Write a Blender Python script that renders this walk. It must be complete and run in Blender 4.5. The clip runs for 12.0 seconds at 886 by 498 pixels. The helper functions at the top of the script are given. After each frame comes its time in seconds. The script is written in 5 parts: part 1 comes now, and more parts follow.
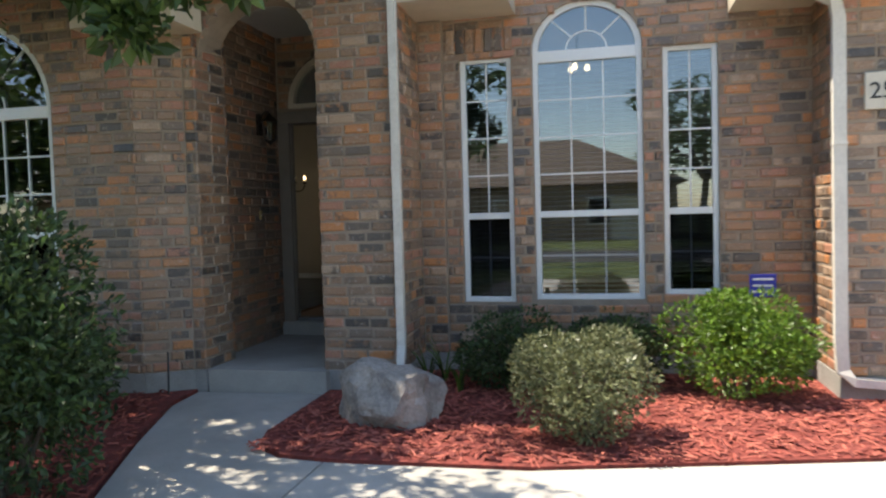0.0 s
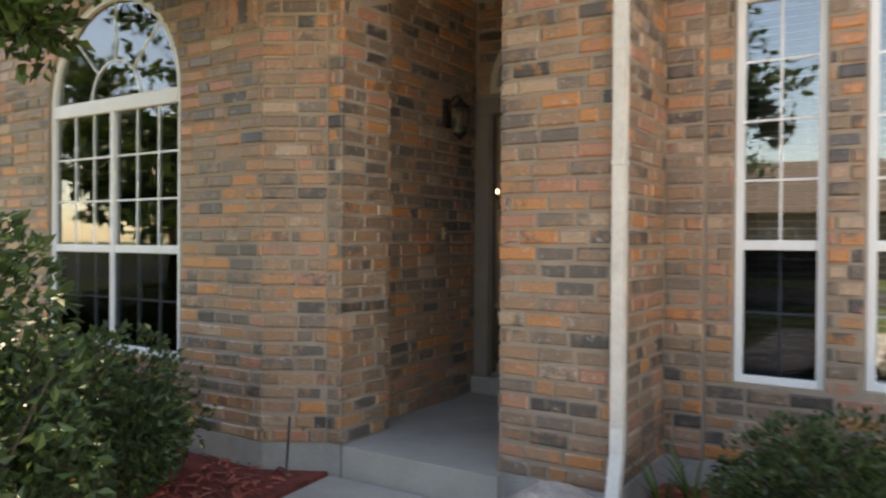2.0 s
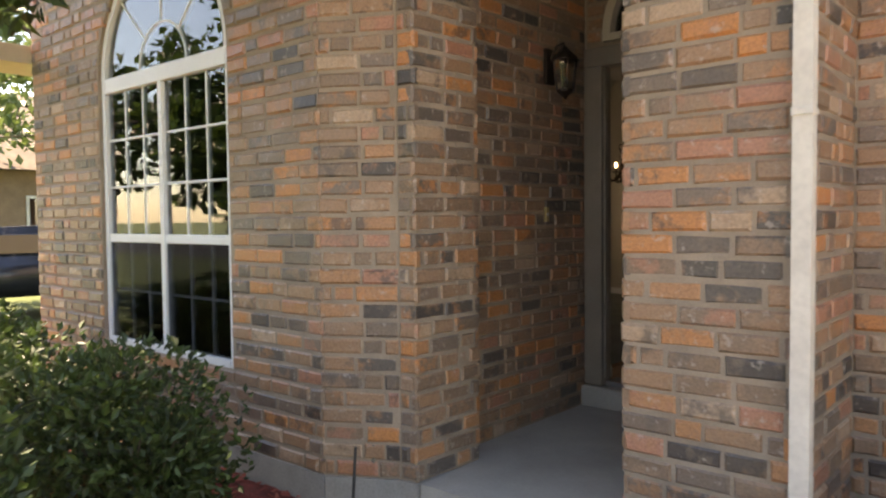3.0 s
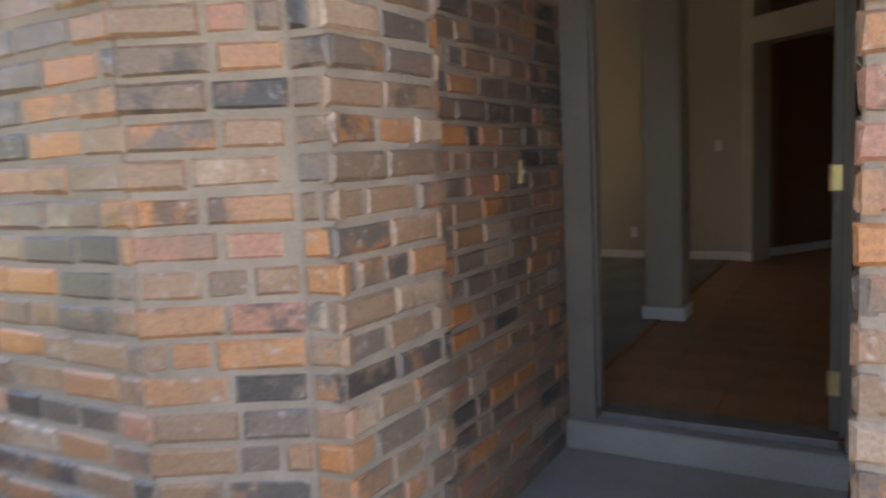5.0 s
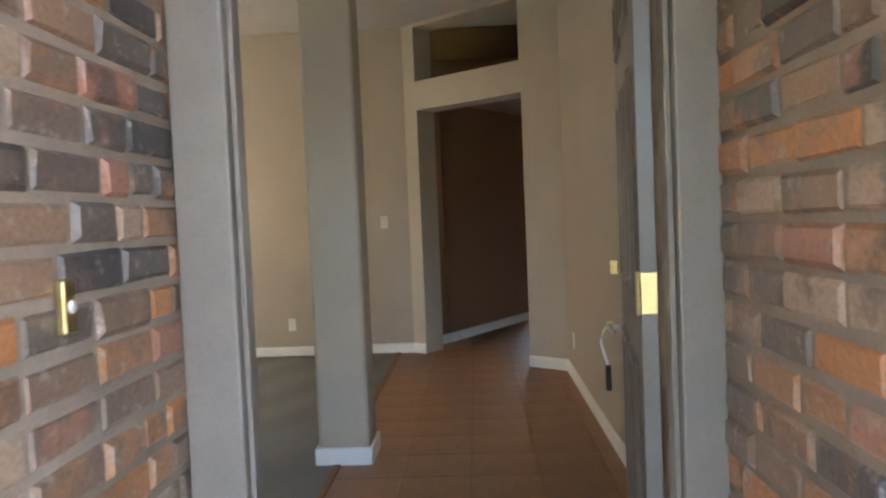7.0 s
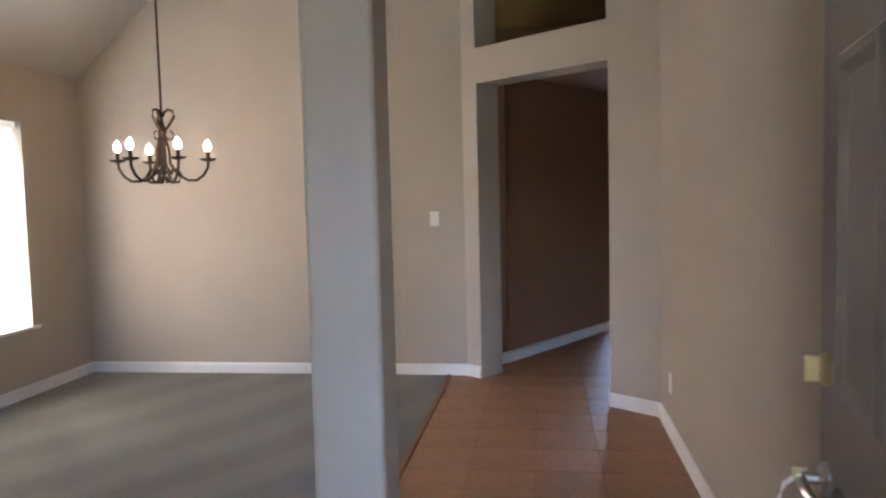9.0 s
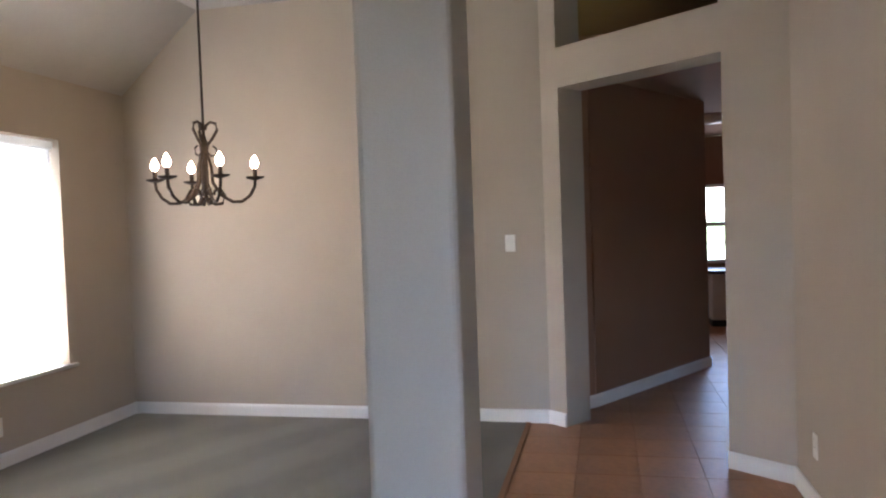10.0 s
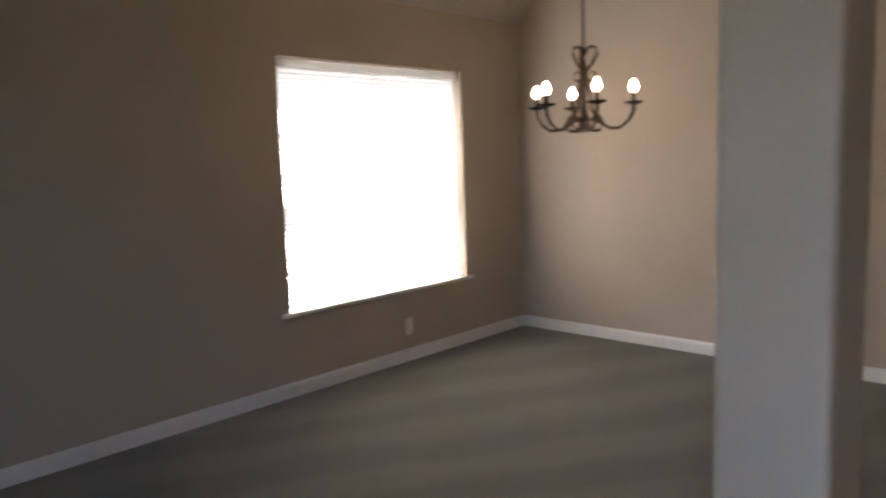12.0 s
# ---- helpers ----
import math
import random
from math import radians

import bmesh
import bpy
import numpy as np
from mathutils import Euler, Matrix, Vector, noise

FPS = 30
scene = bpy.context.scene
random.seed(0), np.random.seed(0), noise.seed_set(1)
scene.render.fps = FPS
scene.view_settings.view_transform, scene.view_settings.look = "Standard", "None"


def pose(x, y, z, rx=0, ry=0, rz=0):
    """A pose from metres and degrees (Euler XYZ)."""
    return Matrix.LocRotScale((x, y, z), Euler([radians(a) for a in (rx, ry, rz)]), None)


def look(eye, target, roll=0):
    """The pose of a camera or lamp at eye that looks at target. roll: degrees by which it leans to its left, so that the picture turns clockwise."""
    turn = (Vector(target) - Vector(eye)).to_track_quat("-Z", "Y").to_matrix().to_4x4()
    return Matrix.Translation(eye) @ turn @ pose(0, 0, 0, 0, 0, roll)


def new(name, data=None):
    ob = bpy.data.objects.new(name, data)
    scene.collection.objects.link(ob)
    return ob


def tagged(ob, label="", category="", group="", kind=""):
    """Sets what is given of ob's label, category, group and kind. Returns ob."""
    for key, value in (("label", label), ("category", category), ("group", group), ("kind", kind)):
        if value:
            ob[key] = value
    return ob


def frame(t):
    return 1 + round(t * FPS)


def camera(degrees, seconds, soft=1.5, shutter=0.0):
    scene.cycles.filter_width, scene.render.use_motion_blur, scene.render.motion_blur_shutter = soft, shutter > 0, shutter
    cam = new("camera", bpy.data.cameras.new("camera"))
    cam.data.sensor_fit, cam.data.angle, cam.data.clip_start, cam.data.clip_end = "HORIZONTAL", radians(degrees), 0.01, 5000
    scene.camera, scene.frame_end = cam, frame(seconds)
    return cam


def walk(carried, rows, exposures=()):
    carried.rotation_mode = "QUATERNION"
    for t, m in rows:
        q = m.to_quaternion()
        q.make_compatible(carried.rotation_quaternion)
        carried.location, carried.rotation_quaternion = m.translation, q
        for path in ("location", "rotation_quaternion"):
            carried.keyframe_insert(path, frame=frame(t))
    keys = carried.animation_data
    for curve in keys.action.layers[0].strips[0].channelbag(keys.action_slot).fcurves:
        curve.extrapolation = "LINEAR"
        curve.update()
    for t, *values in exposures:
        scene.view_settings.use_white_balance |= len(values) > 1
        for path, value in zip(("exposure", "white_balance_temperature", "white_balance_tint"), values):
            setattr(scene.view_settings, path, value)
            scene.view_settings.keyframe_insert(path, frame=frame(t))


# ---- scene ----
cam = camera(62.3, 12.0, soft=2.2, shutter=0.4)
PATH = [
    (0, (0.754, -0.416, 1.075), (0.309, 1.531, 0.984), -1.6),
    (0.5, (0.625, 0.127, 1.064), (0.084, 2.051, 0.974), -2.0),
    (1, (0.466, 0.586, 1.049), (-0.179, 2.478, 0.98), -1.8),
    (1.5, (0.412, 1.191, 1.05), (-0.424, 3.008, 1.019), -0.7),
    (2, (0.305, 1.718, 1.067), (-0.771, 3.404, 1.047), 0.4),
    (2.5, (0.068, 2.151, 1.088), (-1.197, 3.699, 1.045), 0.2),
    (4.5, (-1.162, 3.484, 1.19), (-2.477, 4.972, 0.952), -2.5),
    (5, (-1.534, 3.762, 1.176), (-2.523, 5.485, 0.945), -2.7),
    (5.5, (-1.723, 4.143, 1.166), (-2.428, 6.006, 0.99), -2.8),
    (6, (-1.853, 4.499, 1.207), (-2.317, 6.436, 1.028), -2.0),
    (6.5, (-1.994, 4.893, 1.233), (-2.194, 6.878, 1.091), -2.1),
    (7, (-2.023, 5.265, 1.25), (-2.112, 7.261, 1.165), -2.4),
    (7.2, (-2.031, 5.4, 1.301), (-2.107, 7.393, 1.157), -2.2),
    (8.8, (-2.055, 6.34, 1.39), (-2.275, 8.324, 1.262), -1.3),
    (9, (-2.032, 6.445, 1.385), (-2.303, 8.422, 1.248), -1.4),
    (9.5, (-2.036, 6.827, 1.297), (-2.437, 8.784, 1.201), -2.0),
    (10, (-2.236, 7.11, 1.366), (-2.668, 9.062, 1.302), -2.0),
    (10.5, (-2.217, 7.176, 1.372), (-2.704, 9.115, 1.298), -2.1),
    (11, (-2.157, 7.156, 1.349), (-2.832, 9.035, 1.225), -2.1),
    (11.5, (-2.136, 7.158, 1.365), (-3.138, 8.877, 1.169), -2.6),
    (12, (-2.161, 7.287, 1.415), (-3.524, 8.729, 1.166), -2.0),
]
walk(cam, [(t, look(eye, target, roll)) for t, eye, target, roll in PATH],
     exposures=[(0.0, 1.36, 7150, 9), (0.5, 1.48, 7100, 9), (1.0, 1.95, 8500, 15), (1.5, 2.1, 8900, 15), (2.7, 2.35, 9700, 18), (4.3, 2.3, 9300, 22), (5.0, 2.85, 7600, 20), (5.5, 3.4, 6200, 15), (6.0, 4.1, 6050, 14),
                (6.5, 4.7, 6400, 14), (7.0, 5.15, 7000, 15), (9.0, 5.55, 6000, 23), (10.5, 5.3, 5950, 23), (12.0, 4.87, 6500, 24)])

# ---- world, sun, exposure ----
world = bpy.data.worlds.new("world")
scene.world = world
world.use_nodes = True
wn = world.node_tree.nodes
sky = wn.new("ShaderNodeTexSky")
sky.sky_type = "NISHITA"
sky.sun_disc = False
sky.dust_density, sky.ozone_density = 0.4, 2.5
SUN = Vector((-0.47, 0.03, 1.0)).normalized()
sky.sun_elevation = math.asin(SUN.z)
sky.sun_rotation = math.atan2(SUN.x, SUN.y)
wn["Background"].inputs["Strength"].default_value = 0.15
world.node_tree.links.new(sky.outputs[0], wn["Background"].inputs["Color"])
sun_data = bpy.data.lights.new("sun", "SUN")
sun_data.energy, sun_data.angle, sun_data.color = 4.5, radians(0.53), (1.0, 0.95, 0.87)
sun = new("sun", sun_data)
sun.matrix_world = look((0, 0, 20), Vector((0, 0, 20)) - SUN)


def window_light(name, m, w, h, power):
    data = bpy.data.lights.new(name, "AREA")
    data.shape, data.size, data.size_y, data.energy = "RECTANGLE", w, h, power
    data.color = (0.80, 0.90, 1.0)
    ob = new(name, data)
    ob.matrix_world = m
    return ob


# daylight standing in the opening of the dining window
window_light("skylight_side", look((-5.915, 10.59, 1.27), (0, 10.59, 1.27)), 1.50, 1.44, 0.55)



# ---- materials ----
def nodes_of(name):
    m = bpy.data.materials.new(name)
    m.use_nodes = True
    return m, m.node_tree.nodes, m.node_tree.links, m.node_tree.nodes["Principled BSDF"]


def ramp_of(nodes, stops, constant=False):
    r = nodes.new("ShaderNodeValToRGB")
    e = r.color_ramp.elements
    r.color_ramp.interpolation = "CONSTANT" if constant else "LINEAR"
    while len(e) < len(stops):
        e.new(0.5)
    for k, (p, c) in enumerate(stops):
        e[k].position, e[k].color = p, (*c, 1)
    return r


def noise_of(nodes, links, scale, detail=4.0, rough=0.6, stretch=None):
    co = nodes.new("ShaderNodeTexCoord")
    n = nodes.new("ShaderNodeTexNoise")
    n.inputs["Scale"].default_value, n.inputs["Detail"].default_value, n.inputs["Roughness"].default_value = scale, detail, rough
    if stretch:
        mp = nodes.new("ShaderNodeMapping")
        mp.inputs["Scale"].default_value = stretch
        links.new(co.outputs["Object"], mp.inputs[0])
        links.new(mp.outputs[0], n.inputs["Vector"])
    else:
        links.new(co.outputs["Object"], n.inputs["Vector"])
    return n


def paint(name, color, rough=0.6, metal=0.0, var=0.15, scale=3.0, fine=60.0, bump=0.1, dark=None, stretch=None, spec=0.5):
    """A surface with broad mottling, fine grain and a little relief."""
    m, nodes, links, b = nodes_of(name)
    c = Vector(color)
    lo = Vector(dark) if dark else c * (1 - var)
    n1, n2 = noise_of(nodes, links, scale, 5, 0.6, stretch), noise_of(nodes, links, fine, 3, 0.6, stretch)
    r1 = ramp_of(nodes, [(0.3, lo), (0.7, c * (1 + var * 0.4))])
    links.new(n1.outputs["Fac"], r1.inputs[0])
    mix = nodes.new("ShaderNodeMixRGB")
    mix.blend_type, mix.inputs[0].default_value = "MULTIPLY", min(1.0, var * 2)
    r2 = ramp_of(nodes, [(0.25, (0.6, 0.6, 0.6)), (0.6, (1, 1, 1))])
    links.new(n2.outputs["Fac"], r2.inputs[0])
    links.new(r1.outputs[0], mix.inputs[1])
    links.new(r2.outputs[0], mix.inputs[2])
    links.new(mix.outputs[0], b.inputs["Base Color"])
    b.inputs["Roughness"].default_value, b.inputs["Metallic"].default_value = rough, metal
    b.inputs["Specular IOR Level"].default_value = spec
    if bump:
        bp = nodes.new("ShaderNodeBump")
        bp.inputs["Strength"].default_value, bp.inputs["Distance"].default_value = bump, 0.01
        links.new(n2.outputs["Fac"], bp.inputs["Height"])
        links.new(bp.outputs[0], b.inputs["Normal"])
    return m


def brick_material(name, island):
    """Tumbled mixed brick: tan, salmon, orange, grey-brown and charcoal."""
    m, nodes, links, b = nodes_of(name)
    if island:
        src = nodes.new("ShaderNodeNewGeometry").outputs["Random Per Island"]
    else:
        src = nodes.new("ShaderNodeObjectInfo").outputs["Random"]
    tones = [(0.0, (0.350, 0.198, 0.115)), (0.14, (0.240, 0.155, 0.102)), (0.27, (0.430, 0.208, 0.100)), (0.37, (0.150, 0.112, 0.088)),
             (0.46, (0.320, 0.195, 0.122)), (0.57, (0.530, 0.215, 0.078)), (0.65, (0.205, 0.146, 0.108)), (0.74, (0.430, 0.196, 0.122)),
             (0.82, (0.075, 0.061, 0.053)), (0.88, (0.450, 0.305, 0.205)), (0.94, (0.115, 0.092, 0.076))]
    ramp = ramp_of(nodes, tones, True)
    links.new(src, ramp.inputs[0])
    # each brick is flashed from one tone to another along its length
    off = nodes.new("ShaderNodeMath")
    off.operation, off.inputs[1].default_value = "MULTIPLY_ADD", 7.31
    off.inputs[2].default_value = 0.37
    links.new(src, off.inputs[0])
    fr = nodes.new("ShaderNodeMath")
    fr.operation = "FRACT"
    links.new(off.outputs[0], fr.inputs[0])
    ramp2 = ramp_of(nodes, tones, True)
    links.new(fr.outputs[0], ramp2.inputs[0])
    geo = nodes.new("ShaderNodeNewGeometry")

    def world_noise(scale, detail):
        n = nodes.new("ShaderNodeTexNoise")
        n.inputs["Scale"].default_value, n.inputs["Detail"].default_value, n.inputs["Roughness"].default_value = scale, detail, 0.65
        links.new(geo.outputs["Position"], n.inputs["Vector"])
        return n

    n1, n2 = world_noise(9, 4), world_noise(90, 4)
    r1 = ramp_of(nodes, [(0.50, (0, 0, 0)), (0.62, (0.75, 0.75, 0.75))])
    links.new(n1.outputs["Fac"], r1.inputs[0])
    mix = nodes.new("ShaderNodeMixRGB")
    links.new(r1.outputs[0], mix.inputs[0])
    links.new(ramp.outputs[0], mix.inputs[1])
    links.new(ramp2.outputs[0], mix.inputs[2])
    mul = nodes.new("ShaderNodeMixRGB")
    mul.blend_type, mul.inputs[0].default_value = "MULTIPLY", 0.75
    r2 = ramp_of(nodes, [(0.28, (0.55, 0.53, 0.5)), (0.55, (1, 1, 1)), (0.78, (1.25, 1.2, 1.12))])
    links.new(n2.outputs["Fac"], r2.inputs[0])
    links.new(mix.outputs[0], mul.inputs[1])
    links.new(r2.outputs[0], mul.inputs[2])
    n3 = world_noise(26, 3)
    r3 = ramp_of(nodes, [(0.60, (0, 0, 0)), (0.70, (0.55, 0.55, 0.55))])
    links.new(n3.outputs["Fac"], r3.inputs[0])
    smear = nodes.new("ShaderNodeMixRGB")
    smear.inputs[2].default_value = (0.50, 0.42, 0.36, 1)
    links.new(r3.outputs[0], smear.inputs[0])
    links.new(mul.outputs[0], smear.inputs[1])
    links.new(smear.outputs[0], b.inputs["Base Color"])
    b.inputs["Roughness"].default_value = 0.40
    b.inputs["Specular IOR Level"].default_value = 0.7
    bp = nodes.new("ShaderNodeBump")
    bp.inputs["Strength"].default_value, bp.inputs["Distance"].default_value = 0.5, 0.006
    links.new(n2.outputs["Fac"], bp.inputs["Height"])
    links.new(bp.outputs[0], b.inputs["Normal"])
    return m


def leaf_material(name, a, c, rough=0.45):
    m, nodes, links, b = nodes_of(name)
    g = nodes.new("ShaderNodeNewGeometry")
    r = ramp_of(nodes, [(0.0, a), (0.6, c), (1.0, tuple(v * 1.5 for v in c))])
    links.new(g.outputs["Random Per Island"], r.inputs[0])
    links.new(r.outputs[0], b.inputs["Base Color"])
    b.inputs["Roughness"].default_value = rough
    t = nodes.new("ShaderNodeBsdfTranslucent")
    links.new(r.outputs[0], t.inputs["Color"])
    mx = nodes.new("ShaderNodeMixShader")
    mx.inputs[0].default_value = 0.3
    links.new(b.outputs[0], mx.inputs[1])
    links.new(t.outputs[0], mx.inputs[2])
    links.new(mx.outputs[0], nodes["Material Output"].inputs["Surface"])
    return m


def glass_material(name, tint=(0.9, 0.95, 0.97), gain=1.0):
    m, nodes, links, b = nodes_of(name)
    nodes.remove(b)
    tr, gl, mx = nodes.new("ShaderNodeBsdfTransparent"), nodes.new("ShaderNodeBsdfGlossy"), nodes.new("ShaderNodeMixShader")
    fr = nodes.new("ShaderNodeFresnel")
    fr.inputs["IOR"].default_value = 1.5 + gain
    tr.inputs["Color"].default_value = (*tint, 1)
    gl.inputs["Roughness"].default_value = 0.005
    links.new(fr.outputs[0], mx.inputs[0])
    links.new(tr.outputs[0], mx.inputs[1])
    links.new(gl.outputs[0], mx.inputs[2])
    links.new(mx.outputs[0], nodes["Material Output"].inputs["Surface"])
    return m


def glow(name, color, strength):
    m, nodes, links, b = nodes_of(name)
    b.inputs["Emission Color"].default_value = (*color, 1)
    b.inputs["Emission Strength"].default_value = strength
    b.inputs["Base Color"].default_value = (*color, 1)
    return m


def chip_material(name, tones, rough=0.85):
    m, nodes, links, b = nodes_of(name)
    g = nodes.new("ShaderNodeNewGeometry")
    r = ramp_of(nodes, tones)
    links.new(g.outputs["Random Per Island"], r.inputs[0])
    links.new(r.outputs[0], b.inputs["Base Color"])
    b.inputs["Roughness"].default_value = rough
    return m


def carpet_material():
    """Grey-green cut pile with faint vacuum bands."""
    m, nodes, links, b = nodes_of("carpet")
    co = nodes.new("ShaderNodeTexCoord")
    mp = nodes.new("ShaderNodeMapping")
    mp.inputs["Rotation"].default_value = (0, 0, radians(28))
    links.new(co.outputs["Object"], mp.inputs[0])
    w = nodes.new("ShaderNodeTexWave")
    w.inputs["Scale"].default_value, w.inputs["Distortion"].default_value, w.inputs["Detail"].default_value = 0.55, 5.0, 2.5
    links.new(mp.outputs[0], w.inputs["Vector"])
    r1 = ramp_of(nodes, [(0.3, (0.142, 0.130, 0.090)), (0.7, (0.185, 0.170, 0.118))])
    links.new(w.outputs["Fac"], r1.inputs[0])
    n = noise_of(nodes, links, 260, 3, 0.7)
    mix = nodes.new("ShaderNodeMixRGB")
    mix.blend_type, mix.inputs[0].default_value = "MULTIPLY", 0.7
    r2 = ramp_of(nodes, [(0.3, (0.55, 0.55, 0.55)), (0.65, (1.1, 1.1, 1.1))])
    links.new(n.outputs["Fac"], r2.inputs[0])
    links.new(r1.outputs[0], mix.inputs[1])
    links.new(r2.outputs[0], mix.inputs[2])
    links.new(mix.outputs[0], b.inputs["Base Color"])
    b.inputs["Roughness"].default_value = 0.95
    b.inputs["Sheen Weight"].default_value = 0.3
    bp = nodes.new("ShaderNodeBump")
    bp.inputs["Strength"].default_value, bp.inputs["Distance"].default_value = 0.7, 0.008
    links.new(n.outputs["Fac"], bp.inputs["Height"])
    links.new(bp.outputs[0], b.inputs["Normal"])
    return m


M_BRICK = brick_material("brick_single", False)
M_BRICKS = brick_material("brick_joined", True)
M_MORTAR = paint("mortar", (0.355, 0.275, 0.205), 0.9, var=0.25, scale=5, fine=120, bump=0.4)
M_WHITE = paint("white_vinyl", (0.78, 0.78, 0.76), 0.4, var=0.05, scale=4, fine=40, bump=0.02)
M_CREAM = paint("cream_trim_paint", (0.60, 0.52, 0.40), 0.55, var=0.1, scale=4, fine=50, bump=0.06)
M_PIPE = paint("downspout_paint", (0.68, 0.63, 0.55), 0.45, var=0.12, scale=5, fine=40, bump=0.03)
M_FRAME = paint("taupe_door_paint", (0.25, 0.21, 0.17), 0.42, var=0.12, scale=6, fine=70, bump=0.06)
M_DOOR = paint("dark_taupe_door", (0.17, 0.145, 0.12), 0.38, var=0.12, scale=5, fine=70, bump=0.06)
M_CONC = paint("concrete", (0.43, 0.40, 0.35), 0.88, var=0.22, scale=1.6, fine=140, bump=0.3)
M_FOUND = paint("foundation_concrete", (0.36, 0.34, 0.31), 0.9, var=0.28, scale=3, fine=90, bump=0.4)
M_MULCH = paint("red_mulch", (0.24, 0.045, 0.032), 0.95, var=0.5, scale=14, fine=60, bump=1.0)
M_CHIP = chip_material("mulch_chips", [(0, (0.13, 0.025, 0.02)), (0.5, (0.30, 0.065, 0.045)), (1, (0.44, 0.13, 0.085))])
M_LAWN = paint("lawn", (0.10, 0.13, 0.035), 0.95, var=0.45, scale=1.2, fine=70, bump=0.8)
M_ROAD = paint("asphalt", (0.055, 0.053, 0.05), 0.9, var=0.2, scale=1.5, fine=150, bump=0.3)
M_ROCK = paint("boulder", (0.38, 0.33, 0.28), 0.85, var=0.45, scale=4.5, fine=40, bump=0.9, dark=(0.19, 0.17, 0.155))
M_WALL = paint("greige_wall", (0.47, 0.405, 0.325), 0.85, var=0.05, scale=1.2, fine=160, bump=0.12, spec=0.25)
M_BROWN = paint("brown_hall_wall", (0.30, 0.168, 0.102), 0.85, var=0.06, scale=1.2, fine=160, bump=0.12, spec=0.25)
M_CEIL = paint("ceiling_texture", (0.50, 0.475, 0.435), 0.95, var=0.06, scale=3, fine=110, bump=0.4, spec=0.2)
M_BASE = paint("white_baseboard", (0.80, 0.79, 0.76), 0.45, var=0.04, scale=4, fine=40, bump=0.02)
M_TILE = paint("terracotta_tile", (0.42, 0.205, 0.095), 0.48, var=0.22, scale=3.0, fine=30, bump=0.05)
M_GROUT = paint("grout", (0.36, 0.185, 0.095), 0.9, var=0.15, scale=6, fine=80, bump=0.2)
M_CARPET = carpet_material()
M_BRASS = paint("brass", (0.62, 0.51, 0.27), 0.34, 1.0, var=0.12, scale=20, fine=90, bump=0.02)
M_STEEL = paint("satin_nickel", (0.6, 0.58, 0.55), 0.3, 1.0, var=0.08, scale=20, fine=90, bump=0.02)
M_SILL = paint("worn_threshold", (0.30, 0.28, 0.27), 0.55, 0.5, var=0.2, scale=12, fine=90, bump=0.05)
M_IRON = paint("bronze_iron", (0.055, 0.038, 0.028), 0.45, 0.7, var=0.3, scale=20, fine=120, bump=0.1)
M_BLACK = paint("black_rubber", (0.02, 0.02, 0.02), 0.5, var=0.1, scale=20, fine=100, bump=0.05)
M_BLIND = paint("blind_slat", (0.80, 0.78, 0.73), 0.55, var=0.04, scale=4, fine=40, bump=0.0)
bn, bl = M_BLIND.node_tree.nodes, M_BLIND.node_tree.links
btr, bmx = bn.new("ShaderNodeBsdfTranslucent"), bn.new("ShaderNodeMixShader")
btr.inputs["Color"].default_value, bmx.inputs[0].default_value = (0.92, 0.91, 0.88, 1), 0.6
bl.new(bn["Principled BSDF"].outputs[0], bmx.inputs[1])
bl.new(btr.outputs[0], bmx.inputs[2])
bl.new(bmx.outputs[0], bn["Material Output"].inputs["Surface"])
M_PLATE = paint("switch_plate", (0.80, 0.78, 0.72), 0.35, var=0.03, scale=8, fine=40, bump=0.0)
M_GLASS = glass_material("window_glass", (0.80, 0.84, 0.86), 0.75)
M_CLEAR = glass_material("clear_glass", (0.95, 0.97, 0.97), 0.0)
M_BULB = glow("bulb", (1.0, 0.74, 0.42), 2.0)
M_BARK = paint("bark", (0.13, 0.10, 0.075), 0.95, var=0.5, scale=6, fine=40, bump=1.0, stretch=(3, 3, 0.6))
M_LEAF_DARK = leaf_material("leaf_dark_green", (0.016, 0.030, 0.010), (0.050, 0.085, 0.024))
M_LEAF_BRIGHT = leaf_material("leaf_bright_green", (0.05, 0.10, 0.012), (0.13, 0.22, 0.025))
M_LEAF_SAGE = leaf_material("leaf_sage", (0.075, 0.085, 0.035), (0.17, 0.18, 0.085))
M_LEAF_TREE = leaf_material("leaf_tree", (0.022, 0.042, 0.010), (0.060, 0.10, 0.022))
M_LEAF_FAR = leaf_material("leaf_far", (0.06, 0.10, 0.03), (0.14, 0.19, 0.06))
M_ROOF = paint("shingles", (0.16, 0.125, 0.10), 0.95, var=0.3, scale=3, fine=25, bump=0.6)
M_HOUSE = paint("far_house_brick", (0.34, 0.24, 0.17), 0.9, var=0.25, scale=3, fine=30, bump=0.2)
M_SCREEN = glass_material("insect_screen", (0.50, 0.52, 0.56), -0.4)
M_DARKGLASS = glass_material("dark_pane", (0.1, 0.12, 0.13), 0.5)
M_CAR = paint("dark_car_paint", (0.03, 0.035, 0.05), 0.2, 0.3, var=0.1, scale=3, fine=50, bump=0.0)
M_BLUE = paint("blue_sign", (0.02, 0.03, 0.35), 0.4, var=0.08, scale=10, fine=50, bump=0.0)
M_SIGN = paint("pale_stone_plaque", (0.62, 0.56, 0.46), 0.7, var=0.12, scale=10, fine=80, bump=0.1)


